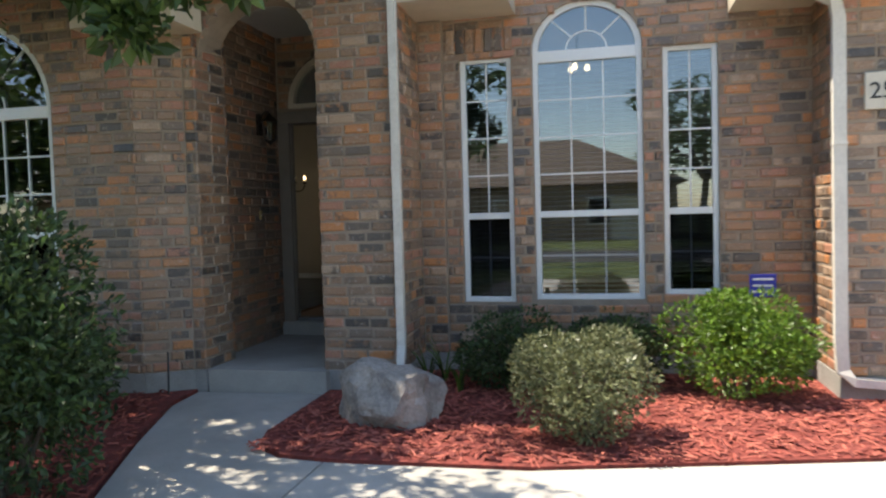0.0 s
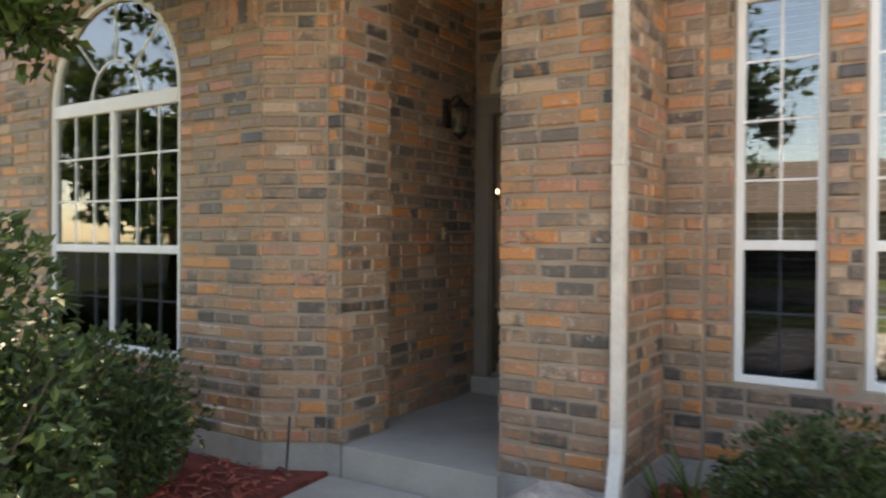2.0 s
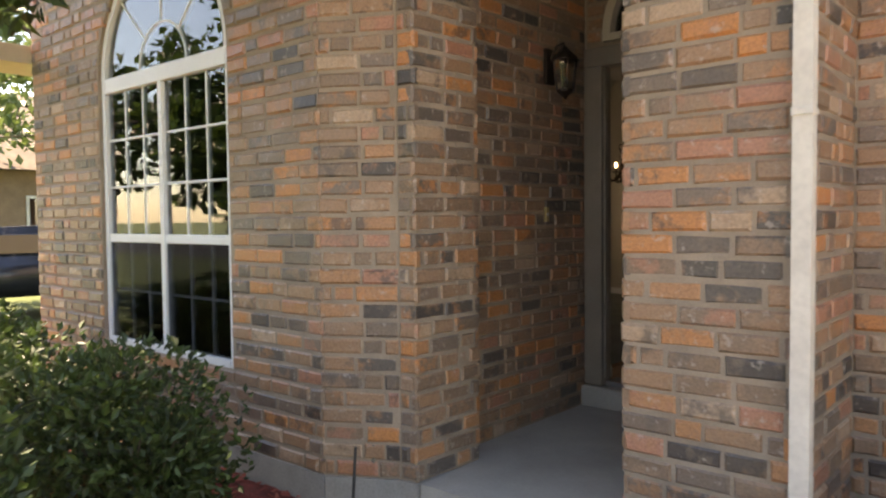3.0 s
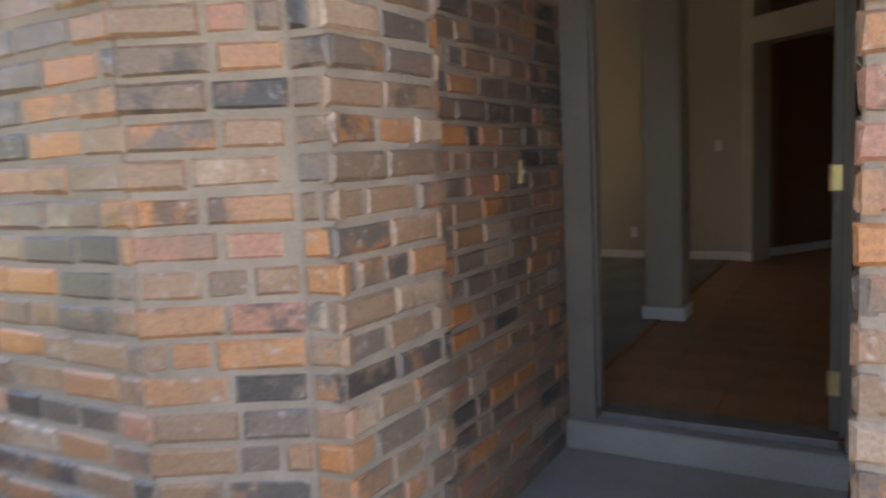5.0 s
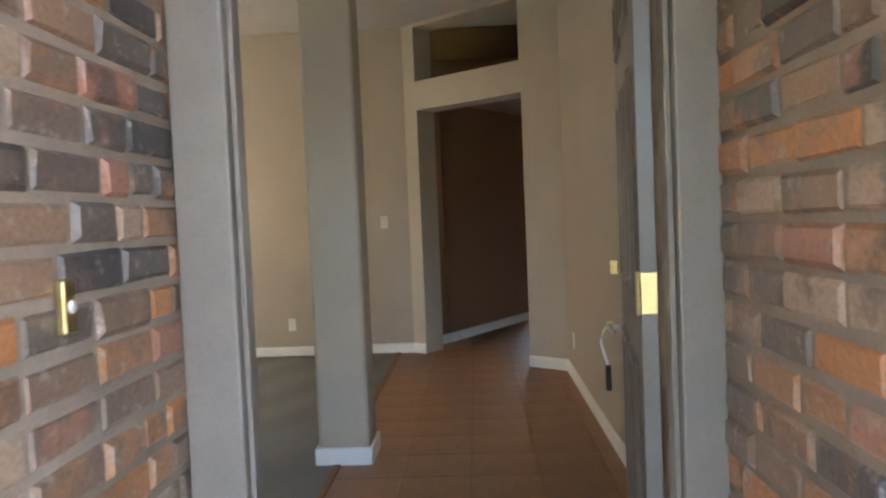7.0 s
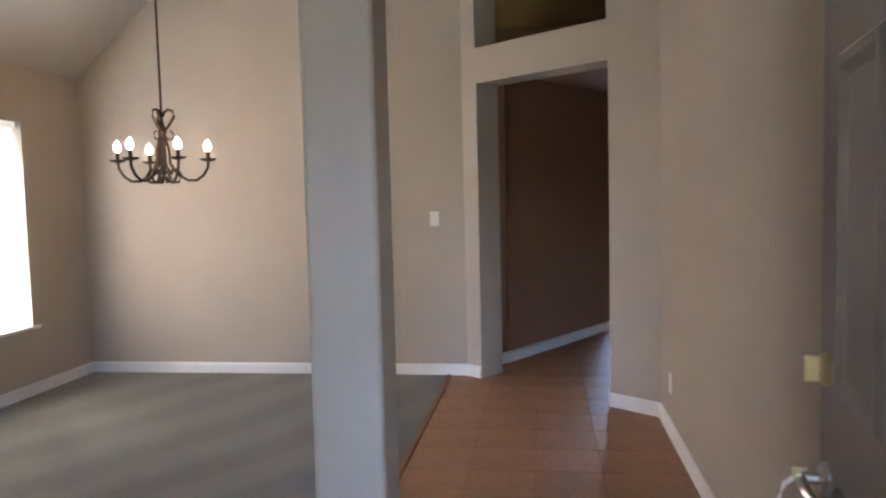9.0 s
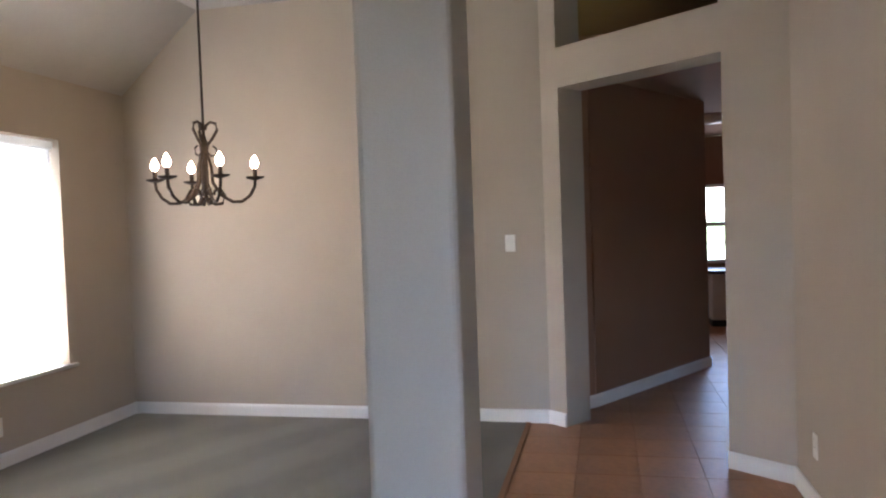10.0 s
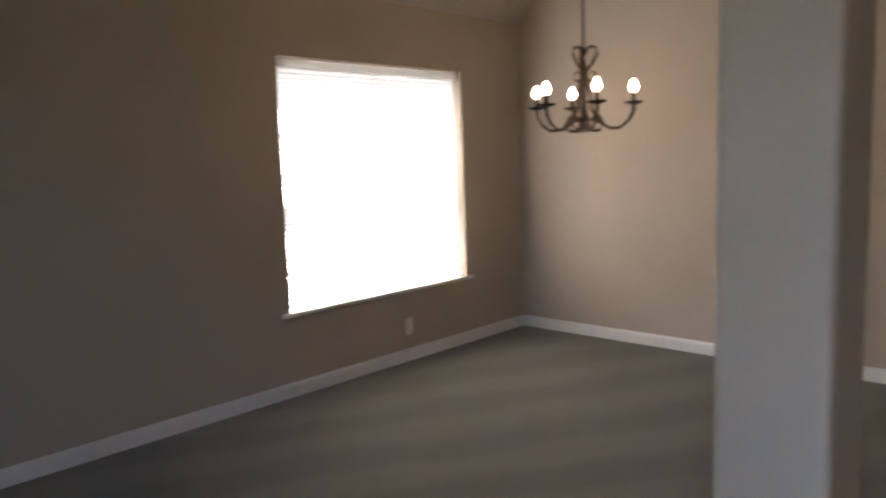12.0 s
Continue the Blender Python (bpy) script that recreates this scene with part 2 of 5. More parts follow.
# ---- building helpers ----
def part(name, bm, material, parent=None, label="", smooth=False):
    me = bpy.data.meshes.new(name)
    bm.to_mesh(me)
    bm.free()
    me.materials.append(material)
    if smooth:
        for p in me.polygons:
            p.use_smooth = True
    ob = new(name, me)
    if parent:
        ob.parent = parent
    if label:
        tagged(ob, label)
    return ob


def thing(name, m, label, category, group="", kind=""):
    ob = new(name)
    ob.matrix_world = m
    return tagged(ob, label, category, group, kind)


def hexa(bm, lo, hi):
    """A solid between a bottom and a top ring of four corners."""
    a, b = [bm.verts.new(p) for p in lo], [bm.verts.new(p) for p in hi]
    bm.faces.new(a[::-1]), bm.faces.new(b)
    for i in range(4):
        bm.faces.new((a[i], a[(i + 1) % 4], b[(i + 1) % 4], b[i]))


def box(bm, x0, x1, y0, y1, z0, z1):
    hexa(bm, [(x0, y0, z0), (x1, y0, z0), (x1, y1, z0), (x0, y1, z0)], [(x0, y0, z1), (x1, y0, z1), (x1, y1, z1), (x0, y1, z1)])
    return bm


def soft_box(x0, x1, y0, y1, z0, z1, r=0.006, seg=2):
    bm = box(bmesh.new(), x0, x1, y0, y1, z0, z1)
    bmesh.ops.bevel(bm, geom=bm.edges[:], offset=r, segments=seg, affect="EDGES", profile=0.5)
    return bm


def prism(bm, ring, z0, z1):
    a, b = [bm.verts.new((x, y, z0)) for x, y in ring], [bm.verts.new((x, y, z1)) for x, y in ring]
    bm.faces.new(a[::-1]), bm.faces.new(b)
    n = len(ring)
    for i in range(n):
        bm.faces.new((a[i], a[(i + 1) % n], b[(i + 1) % n], b[i]))
    bmesh.ops.recalc_face_normals(bm, faces=bm.faces[:])
    return bm


def tube(bm, path, radii, seg=10):
    """A round bar along a path of points."""
    pts = [Vector(p) for p in path]
    rings = []
    for i, p in enumerate(pts):
        d = (pts[min(i + 1, len(pts) - 1)] - pts[max(i - 1, 0)]).normalized()
        q = d.to_track_quat("Z", "Y")
        r = radii[i] if isinstance(radii, (list, tuple)) else radii
        rings.append([bm.verts.new(p + q @ Vector((r * math.cos(k * math.tau / seg), r * math.sin(k * math.tau / seg), 0))) for k in range(seg)])
    for a, b in zip(rings, rings[1:]):
        for k in range(seg):
            bm.faces.new((a[k], a[(k + 1) % seg], b[(k + 1) % seg], b[k]))
    bm.faces.new(rings[0][::-1]), bm.faces.new(rings[-1])
    return bm


def turned(bm, profile, seg=20, at=(0, 0, 0)):
    """A turned body from (radius, height) pairs."""
    rings = [[bm.verts.new((at[0] + r * math.cos(k * math.tau / seg), at[1] + r * math.sin(k * math.tau / seg), at[2] + z)) for k in range(seg)] for r, z in profile]
    for a, b in zip(rings, rings[1:]):
        for k in range(seg):
            bm.faces.new((a[k], a[(k + 1) % seg], b[(k + 1) % seg], b[k]))
    bm.faces.new(rings[0][::-1]), bm.faces.new(rings[-1])
    return bm


def slab(name, ring, z0, z1, material, label="", kind="structure", category=""):
    ob = part(name, prism(bmesh.new(), ring, z0, z1), material)
    return tagged(ob, label, category, "", kind)


class Face:
    """A straight stretch of wall from p to q, seen from its right-hand side walking p to q; s runs along it."""

    def __init__(self, p, q, thick):
        self.p, self.q, self.thick = Vector(p), Vector(q), thick
        self.length = (self.q - self.p).length
        self.u = (self.q - self.p) / self.length
        self.n = Vector((self.u.y, -self.u.x))

    def at(self, s, d, z):
        v = self.p + self.u * s + self.n * d
        return (v.x, v.y, z)


def turns_left(points, i):
    """Whether the line of a wall turns outward at its point i."""
    if i == 0 or i == len(points) - 1:
        return False
    a, b = Vector(points[i]) - Vector(points[i - 1]), Vector(points[i + 1]) - Vector(points[i])
    return a.x * b.y - a.y * b.x > 0


def wall_core(bm, f, z0, z1, holes=(), in0=False, in1=False):
    """The body of a stretch of wall, with openings: (s0, s1, bottom, top, rise of the arch)."""
    cuts = {0.004 if in0 else 0.0, f.length - (0.004 if in1 else 0.0)}
    for s0, s1, zb, zt, rise in holes:
        cuts |= {s0, s1}
        if rise:
            cuts |= {s0 + (s1 - s0) * (0.5 - 0.5 * math.cos(math.pi * k / 20)) for k in range(1, 20)}
    cuts = sorted(c for c in cuts if 0 <= c <= f.length)

    def top(h, s):
        s0, s1, zb, zt, rise = h
        k = (2 * (s - s0) / (s1 - s0) - 1)
        return zt + rise * math.sqrt(max(0.0, 1 - k * k))

    def piece(a, b, za, zb_, ta, tb):
        hexa(bm, [f.at(a, 0, za), f.at(b, 0, zb_), f.at(b, -f.thick, zb_), f.at(a, -f.thick, za)],
             [f.at(a, 0, ta), f.at(b, 0, tb), f.at(b, -f.thick, tb), f.at(a, -f.thick, ta)])

    for a, b in zip(cuts, cuts[1:]):
        if b - a < 1e-5:
            continue
        mid = (a + b) / 2
        inside = sorted((h for h in holes if h[0] < mid < h[1]), key=lambda h: h[2])
        za = zb_ = z0
        for h in inside:
            if h[2] > za + 1e-4:
                piece(a, b, za, zb_, h[2], h[2])
            za, zb_ = top(h, a), top(h, b)
        if z1 > za + 1e-4:
            piece(a, b, za, zb_, z1, z1)
    return bm


COURSE, JOINT = 0.0865, 0.013
_brick_meshes = {}


def brick_verts(rng, l, h, d):
    """The eight outer and eight front corners of a tumbled brick, its front at y = 0 with rounded arrises."""
    r = 0.011
    j = lambda k: rng.uniform(-k, k)
    back = [(0, d, 0), (l, d, 0), (l, d, h), (0, d, h)]
    mid = [(j(.002), r, j(.002)), (l + j(.002), r, j(.002)), (l + j(.002), r, h + j(.002)), (j(.002), r, h + j(.002))]
    front = [(r + j(.004), j(.003), r + j(.003)), (l - r + j(.004), j(.003), r + j(.003)), (l - r + j(.004), j(.003), h - r + j(.003)), (r + j(.004), j(.003), h - r + j(.003))]
    return back + mid + front


BRICK_FACES = [(4, 5, 9, 8), (5, 6, 10, 9), (6, 7, 11, 10), (7, 4, 8, 11), (8, 9, 10, 11), (0, 1, 5, 4), (1, 2, 6, 5), (2, 3, 7, 6), (3, 0, 4, 7)]


def brick_mesh(length, variant):
    key = (round(length, 2), variant)
    if key not in _brick_meshes:
        rng = random.Random(hash(key) % 9999)
        me = bpy.data.meshes.new("brick")
        me.from_pydata(brick_verts(rng, key[0], COURSE - JOINT, 0.04), [], BRICK_FACES)
        me.materials.append(M_BRICK)
        _brick_meshes[key] = me
    return _brick_meshes[key]


def lay_bricks(parent, faces, near, seed, limit=290):
    """Courses of brick on the faces: (Face, z0, z1, holes). Those within near (x0, x1, y0, y1, z0, z1) are pieces of their own."""
    rng = random.Random(seed)
    verts, polys, made = [], [], 0
    for f, z0, z1, holes, *corners in faces:
        turn = math.atan2(f.u.y, f.u.x)
        for k in range(int((z1 - z0) / COURSE)):
            z = z0 + k * COURSE
            zc = z + COURSE / 2
            gaps = []
            for s0, s1, zb, zt, rise in holes:
                if zb - 0.02 < zc < zt + rise:
                    w = (s1 - s0) / 2
                    if zc > zt and rise:
                        w *= math.sqrt(max(0.0, 1 - ((zc - zt) / rise) ** 2))
                    gaps.append(((s0 + s1) / 2 - w, (s0 + s1) / 2 + w))
            lap0 = 0.016 if corners and corners[0] and k % 2 else 0.0
            lap1 = 0.016 if corners and corners[1] and k % 2 == 0 else 0.0
            end = f.length + lap1
            s = -lap0 - (0.0 if lap0 else rng.choice((0.0, 0.05, 0.11, 0.16)))
            while s < end:
                l = rng.choice((0.22, 0.22, 0.22, 0.22, 0.22, 0.16, 0.11))
                a, b = max(s, -lap0), min(s + l, end)
                s += l
                spans = [(a, b)]
                for g0, g1 in gaps:
                    spans = [t for x, y in spans for t in ((x, min(y, g0)), (max(x, g1), y)) if t[1] > t[0]]
                for x, y in spans:
                    if y - x < 0.035:
                        continue
                    long = round(y - x - JOINT, 2)
                    out = 0.007 + rng.uniform(-0.003, 0.005)
                    place = Matrix.Translation(f.at(x + JOINT / 2, out, z + JOINT / 2 + rng.uniform(-.002, .002))) @ Matrix.Rotation(turn + rng.uniform(-.012, .012), 4, "Z")
                    c = place.translation
                    if made < limit and near[0] < c.x < near[1] and near[2] < c.y < near[3] and near[4] < c.z < near[5]:
                        ob = new("brick", brick_mesh(long, rng.randrange(4)))
                        ob.parent = parent
                        ob.matrix_world = place
                        made += 1
                    else:
                        i = len(verts)
                        verts += [tuple(place @ Vector(v)) for v in brick_verts(rng, long, COURSE - JOINT, 0.04)]
                        polys += [tuple(i + q for q in p) for p in BRICK_FACES]
    if verts:
        me = bpy.data.meshes.new("brickwork")
        me.from_pydata(verts, [], polys)
        me.materials.append(M_BRICKS)
        ob = new("brickwork", me)
        ob.parent = parent
        tagged(ob, kind="stuff")


def brick_wall(name, points, thick, z0, z1, holes, near, seed, label, limit=290):
    """A wall along a line of points, with its mortar core and brick facing. holes: {stretch: [...]}"""
    bm = bmesh.new()
    faces = []
    for i, (p, q) in enumerate(zip(points, points[1:])):
        f = Face(p, q, thick)
        wall_core(bm, f, z0, z1, holes.get(i, ()), turns_left(points, i), turns_left(points, i + 1))
        faces.append((f, z0, z1, holes.get(i, ()), turns_left(points, i), turns_left(points, i + 1)))
    ob = tagged(part(name, bm, M_MORTAR), label, "wall", "", "structure")
    LATER.append((ob, faces, near, seed, limit))
    return ob


LATER = []


def plain_wall(name, points, thick, z0, z1, holes, material, label, base=True, cut=()):
    """A painted wall along a line of points; a baseboard runs along its foot, except in the stretches of cut."""
    bm = bmesh.new()
    for i, (p, q) in enumerate(zip(points, points[1:])):
        wall_core(bm, Face(p, q, thick), z0, z1, holes.get(i, ()), turns_left(points, i), turns_left(points, i + 1))
    ob = tagged(part(name, bm, material), label, "wall", "", "structure")
    if base:
        bm = bmesh.new()
        for i, (p, q) in enumerate(zip(points, points[1:])):
            f = Face(p, q, thick)
            doors = sorted((h[0], h[1]) for h in holes.get(i, ()) if h[2] < 0.05)
            s = 0.0
            for a, b in doors + [(f.length, f.length)]:
                if a - s > 0.03:
                    prof = [(0.002, 0.0), (0.018, 0.0), (0.018, 0.075), (0.010, 0.092), (0.002, 0.092)]
                    x, y = [bm.verts.new(f.at(s, d, z0 + h)) for d, h in prof], [bm.verts.new(f.at(a, d, z0 + h)) for d, h in prof]
                    for k in range(5):
                        bm.faces.new((x[k], x[(k + 1) % 5], y[(k + 1) % 5], y[k]))
                    bm.faces.new(x[::-1]), bm.faces.new(y)
                s = b
        tagged(part("baseboard", bm, M_BASE), "white painted wooden baseboard along the wall", "baseboard", "", "structure")
    return ob


# ---- setting outdoors ----
G = -0.34
PORCH = -0.16
slab("ground", [(-400, -400), (400, -400), (400, 400), (-400, 400)], -1.2, G - 0.06, M_LAWN, "mown green lawn reaching to the horizon")
slab("road", [(-200, -16), (200, -16), (200, -9), (-200, -9)], G - 0.3, G - 0.05, M_ROAD, "grey asphalt residential street", category="road")
slab("pavement_front", [(-0.894, -3.0), (3.2, -3.0), (3.2, 4.22), (2.0, 3.93), (0.3, 3.55), (-0.8, 3.52), (-0.894, 3.527)],
     G - 0.2, G, M_CONC, "pale broom-finished concrete front walk", category="walkway")
slab("pavement_walk", [(-1.5, -3.0), (-0.906, -3.0), (-0.906, 3.528), (-1.2, 3.56), (-1.42, 3.72), (-1.5, 4.0), (-1.52, 5.08), (-2.62, 5.05), (-2.58, 4.6), (-2.25, 3.7), (-1.85, 2.75), (-1.6, 2.0), (-1.5, 0.4)],
     G - 0.2, G, M_CONC, "pale concrete walk curving to the porch", category="walkway")
slab("pavement_drive", [(3.21, -9), (9, -9), (9, 5.2), (3.21, 5.2)], G - 0.2, G, M_CONC, "pale concrete driveway beside the garage", category="driveway")
slab("porch_slab", [(-2.553, 5.09), (-1.50, 5.09), (-1.50, 5.16), (-1.40, 5.3), (-1.40, 7.0), (-2.9, 7.0), (-2.9, 5.42), (-2.553, 5.42)], G - 0.1, PORCH, M_CONC, "grey concrete porch slab with a low step", category="porch")
slab("mulch_bed_right", [(-1.50, 5.16), (-1.49, 4.0), (-1.41, 3.73), (-1.19, 3.57), (-0.8, 3.53), (0.3, 3.56), (2.0, 3.94), (3.2, 4.23), (3.2, 5.28), (2.36, 5.30), (2.36, 6.1), (-0.89, 6.1), (-0.89, 5.16)],
     G - 0.1, G + 0.02, M_MULCH, "red shredded bark mulch bed")
slab("mulch_bed_left", [(-7.5, 2.2), (-2.0, 2.2), (-1.88, 2.72), (-2.27, 3.68), (-2.6, 4.6), (-2.64, 5.06), (-3.0, 4.86), (-7.5, 4.84)], G - 0.1, G + 0.02, M_MULCH, "red shredded bark mulch bed under the shrubs")

# mulch chips, thrown over both beds
chips_v, chips_f = [], []
rng = random.Random(5)
for _ in range(9000):
    if rng.random() < 0.72:
        x, y = rng.uniform(-1.45, 3.1), rng.uniform(3.6, 5.9)
        if y < 3.58 + max(0.0, x - 0.3) * 0.225 or (x < -0.86 and y > 5.14) or (x > 2.3 and y > 5.25):
            continue
    else:
        x, y = rng.uniform(-4.5, -1.9), rng.uniform(2.5, 5.0)
        if (x > -3 and y > 4.9) or y > 4.6 + (x + 2.62) * -2.45 - 0.05 or x > -2.66 and y > 4.4:
            continue
    a, l, w = rng.uniform(0, math.tau), rng.uniform(0.015, 0.05), rng.uniform(0.004, 0.011)
    u, v = Vector((math.cos(a), math.sin(a), rng.uniform(-.35, .35))) * l, Vector((-math.sin(a), math.cos(a), rng.uniform(-.5, .5))) * w
    c, n = Vector((x, y, G + 0.026 + rng.uniform(0, 0.014))), Vector((0, 0, 0.005))
    i = len(chips_v)
    chips_v += [tuple(c - u - v), tuple(c + u - v), tuple(c + u + v), tuple(c - u + v), tuple(c - u * 0.7 + n), tuple(c + u * 0.7 + n)]
    chips_f += [(i, i + 1, i + 5, i + 4), (i + 2, i + 3, i + 4, i + 5), (i + 1, i + 2, i + 5), (i + 3, i, i + 4)]
me = bpy.data.meshes.new("mulch_chips")
me.from_pydata(chips_v, [], chips_f)
me.materials.append(M_CHIP)
tagged(new("mulch_chips", me), "loose red bark chips lying on the beds", "mulch", "", "stuff")

# ---- brick walls ----
SPRING, ARCH = 2.42, 0.50
TOP = 3.0
W1 = (-5.34, -3.78, 0.27, 2.09)     # arched pair in the dining room: x0, x1, sill, spring of the arch
brick_wall("wall_front_left", [(-6.45, 4.86), (-3.01, 4.88), (-2.668, 5.075), (-2.575, 5.09), (-2.555, 5.55), (-2.71, 5.55), (-2.71, 6.93)], 0.16, PORCH, 3.2,
           {0: [(W1[0] + 6.45, W1[1] + 6.45, W1[2], W1[3], 0.74)]}, (-4.0, -2.5, 4.8, 6.0, 0.1, 1.9), 11,
           "tumbled mixed tan, orange and charcoal brick front wall", 300)
brick_wall("wall_porch_right", [(-1.472, 6.93), (-1.472, 5.56), (-1.535, 5.56), (-1.535, 5.175), (-0.90, 5.175), (-0.90, 5.99), (-0.68, 5.99)], 0.16, PORCH, 3.2,
           {}, (-1.6, -0.9, 5.1, 6.95, 0.4, 2.0), 12, "tumbled mixed brick porch pier beside the door", 300)
brick_wall("wall_porch_back", [(-2.71, 6.955), (-1.472, 6.955)], 0.12, PORCH, 3.2,
           {0: [(0.0, 1.238, PORCH - 0.1, 2.23, 0.0), (0.13, 1.14, 2.30, 2.36, 0.48)]}, (-1, -1, 0, 0, 0, 0), 13, "shaded brick wall above the front door")
WX = [(-0.53, -0.07, 0.29, 2.46, 0.0), (0.115, 1.04, 0.31, 2.48, 0.41), (1.205, 1.645, 0.35, 2.45, 0.0)]
brick_wall("wall_front_right", [(-0.68, 6.04), (2.36, 6.04), (2.36, 5.305)], 0.2, PORCH, TOP,
           {0: [(a + 0.68, b + 0.68, c, d, e) for a, b, c, d, e in WX]}, (-0.7, 2.4, 5.9, 6.1, 0.3, 1.2), 14,
           "tumbled brick wall around three tall white windows", 300)
brick_wall("wall_garage", [(2.3645, 5.30), (6.5, 5.30)], 0.2, PORCH, 3.4, {}, (2.3, 3.2, 5.2, 5.4, 0.6, 2.0), 15, "tumbled brick garage wall with a house number", 120)
# arch over the porch mouth
bm = bmesh.new()
f = Face((-2.565, 5.14), (-1.535, 5.18), 0.36)
wall_core(bm, f, SPRING - 0.02, 3.2, [(0.0, f.length, SPRING - 0.1, SPRING, ARCH)])
arch = tagged(part("wall_porch_arch", bm, M_MORTAR), "brick arch over the porch entrance", "wall", "", "structure")
LATER.append((arch, [(f, SPRING, 3.2, [(0.0, f.length, SPRING - 0.1, SPRING, ARCH)])], (0, 0, 0, 0, 0, 0), 16, 0))
# foundation strip under the brick
for k, pts in enumerate(([(-6.45, 4.85), (-3.0, 4.87), (-2.66, 5.065), (-2.565, 5.08), (-2.56, 5.3)], [(-1.545, 5.4), (-1.545, 5.165), (-0.89, 5.165), (-0.89, 5.98), (-0.67, 5.98), (-0.67, 6.03), (2.35, 6.03), (2.35, 5.29), (6.5, 5.29)])):
    bm = bmesh.new()
    for p, q in zip(pts, pts[1:]):
        i = pts.index(p)
        wall_core(bm, Face(p, q, 0.15), G - 0.2, PORCH - 0.001, (), turns_left(pts, i), turns_left(pts, i + 1))
    tagged(part("foundation", bm, M_FOUND), "exposed grey concrete foundation edge", "foundation", "", "structure")
# eaves, soffits and the roof slopes over them
for ring, z, label in (([(-1.20, 5.35), (-0.02, 5.35), (-0.02, 6.03), (-1.20, 6.03)], 2.80, "cream painted soffit and fascia"),
                       ([(1.72, 5.55), (2.35, 5.55), (2.35, 6.03), (1.72, 6.03)], 2.66, "cream painted soffit and fascia"),
                       ([(1.95, 4.85), (6.5, 4.85), (6.5, 5.29), (1.95, 5.29)], 2.66, "cream painted garage soffit")):
    slab("trim", ring, z, z + 0.17, M_CREAM, label)
slab("trim", [(1.95, 5.30), (2.355, 5.30), (2.355, 5.545), (1.95, 5.545)], 2.664, 2.83, M_CREAM, "cream painted garage soffit")
slab("trim", [(-3.35, 4.62), (-2.46, 4.62), (-2.46, 5.05), (-2.58, 5.07), (-2.66, 5.06), (-3.01, 4.86), (-3.35, 4.85)], 2.62, 2.80, M_CREAM, "cream painted corner moulding under the eave")
slab("trim", [(-7.0, 4.35), (-6.46, 4.35), (-6.46, 5.3), (-7.0, 5.3)], 2.36, 2.50, M_CREAM, "cream painted eave return at the house corner")
slab("ceiling_porch", [(-2.72, 5.58), (-1.44, 5.58), (-1.44, 6.95), (-2.72, 6.95)], 3.05, 3.12, M_CREAM, "painted porch ceiling")


def roof(ring, ridge_z, label):
    bm = bmesh.new()
    lo = [bm.verts.new(p) for p in ring]
    up = [bm.verts.new((p[0], p[1], p[2] + 0.12)) for p in ring]
    bm.faces.new(lo[::-1]), bm.faces.new(up)
    for i in range(4):
        bm.faces.new((lo[i], lo[(i + 1) % 4], up[(i + 1) % 4], up[i]))
    tagged(part("roof", bm, M_ROOF), label, "roof", "", "structure")


roof([(-6.6, 4.4, 3.21), (-0.98, 4.4, 3.21), (-0.98, 18, 8.0), (-6.6, 18, 8.0)], 8, "brown shingled roof slope")
roof([(-0.97, 6.0, 3.02), (2.0, 6.0, 3.02), (2.0, 18, 8.0), (-0.97, 18, 8.0)], 8, "brown shingled roof slope over the window gable")
roof([(1.95, 4.84, 2.84), (7.0, 4.84, 2.84), (7.0, 18, 8.0), (1.95, 18, 8.0)], 8, "brown shingled garage roof")

# ---- setting indoors ----
slab("floor_tile_bed", [(-2.775, 6.99), (4.5, 6.99), (4.5, 22), (-2.9, 22), (-2.775, 12.2)], -0.12, -0.006, M_GROUT, "brown grout bed of the tiled floor")
slab("floor_carpet", [(-6.0, 5.0), (-2.78, 5.0), (-2.78, 12.25), (-6.0, 12.25)], -0.12, 0.006, M_CARPET, "grey-green cut-pile carpet with vacuum marks", category="carpet")
slab("floor_strip", [(-2.79, 7.1), (-2.76, 7.1), (-2.76, 12.2), (-2.79, 12.2)], -0.02, 0.010, M_GROUT, "thin dark carpet edge strip")
LEFT, BACK, RIGHT = -5.80, 12.08, -1.32
DW = (9.79, 11.385, 0.515, 2.03)
H = 3.02
plain_wall("wall_left", [(LEFT, 5.06), (LEFT, BACK)], 0.2, 0.0, 2.44, {0: [(DW[0] - 5.06, DW[1] - 5.06, DW[2], DW[3], 0)]}, M_WALL, "greige painted dining room side wall")
plain_wall("wall_back", [(LEFT, BACK), (-2.631, BACK)], 0.12, 0.0, H + 0.4, {}, M_WALL, "greige painted dining room back wall")
DIAG = Face((-2.631, BACK), (RIGHT, 11.05), 0.24)
OP = (0.151, 1.301)
plain_wall("wall_diagonal", [(-2.631, BACK), (RIGHT, 11.05)], 0.24, 0.0, H + 0.4, {0: [(OP[0], OP[1], -0.01, 2.24, 0), (OP[0] - 0.01, OP[1] - 0.01, 2.50, 2.99, 0)]}, M_WALL,
           "angled greige wall with a cased opening and a plant ledge above")
plain_wall("wall_right", [(RIGHT, 11.05), (RIGHT, 7.09)], 0.12, 0.0, H + 0.4, {}, M_WALL, "greige painted entry wall")
plain_wall("wall_entry", [(-1.32, 7.085), (-1.55, 7.085)], 0.10, 0.0, H + 0.4, {}, M_WALL, "greige wall beside the front door", base=False)
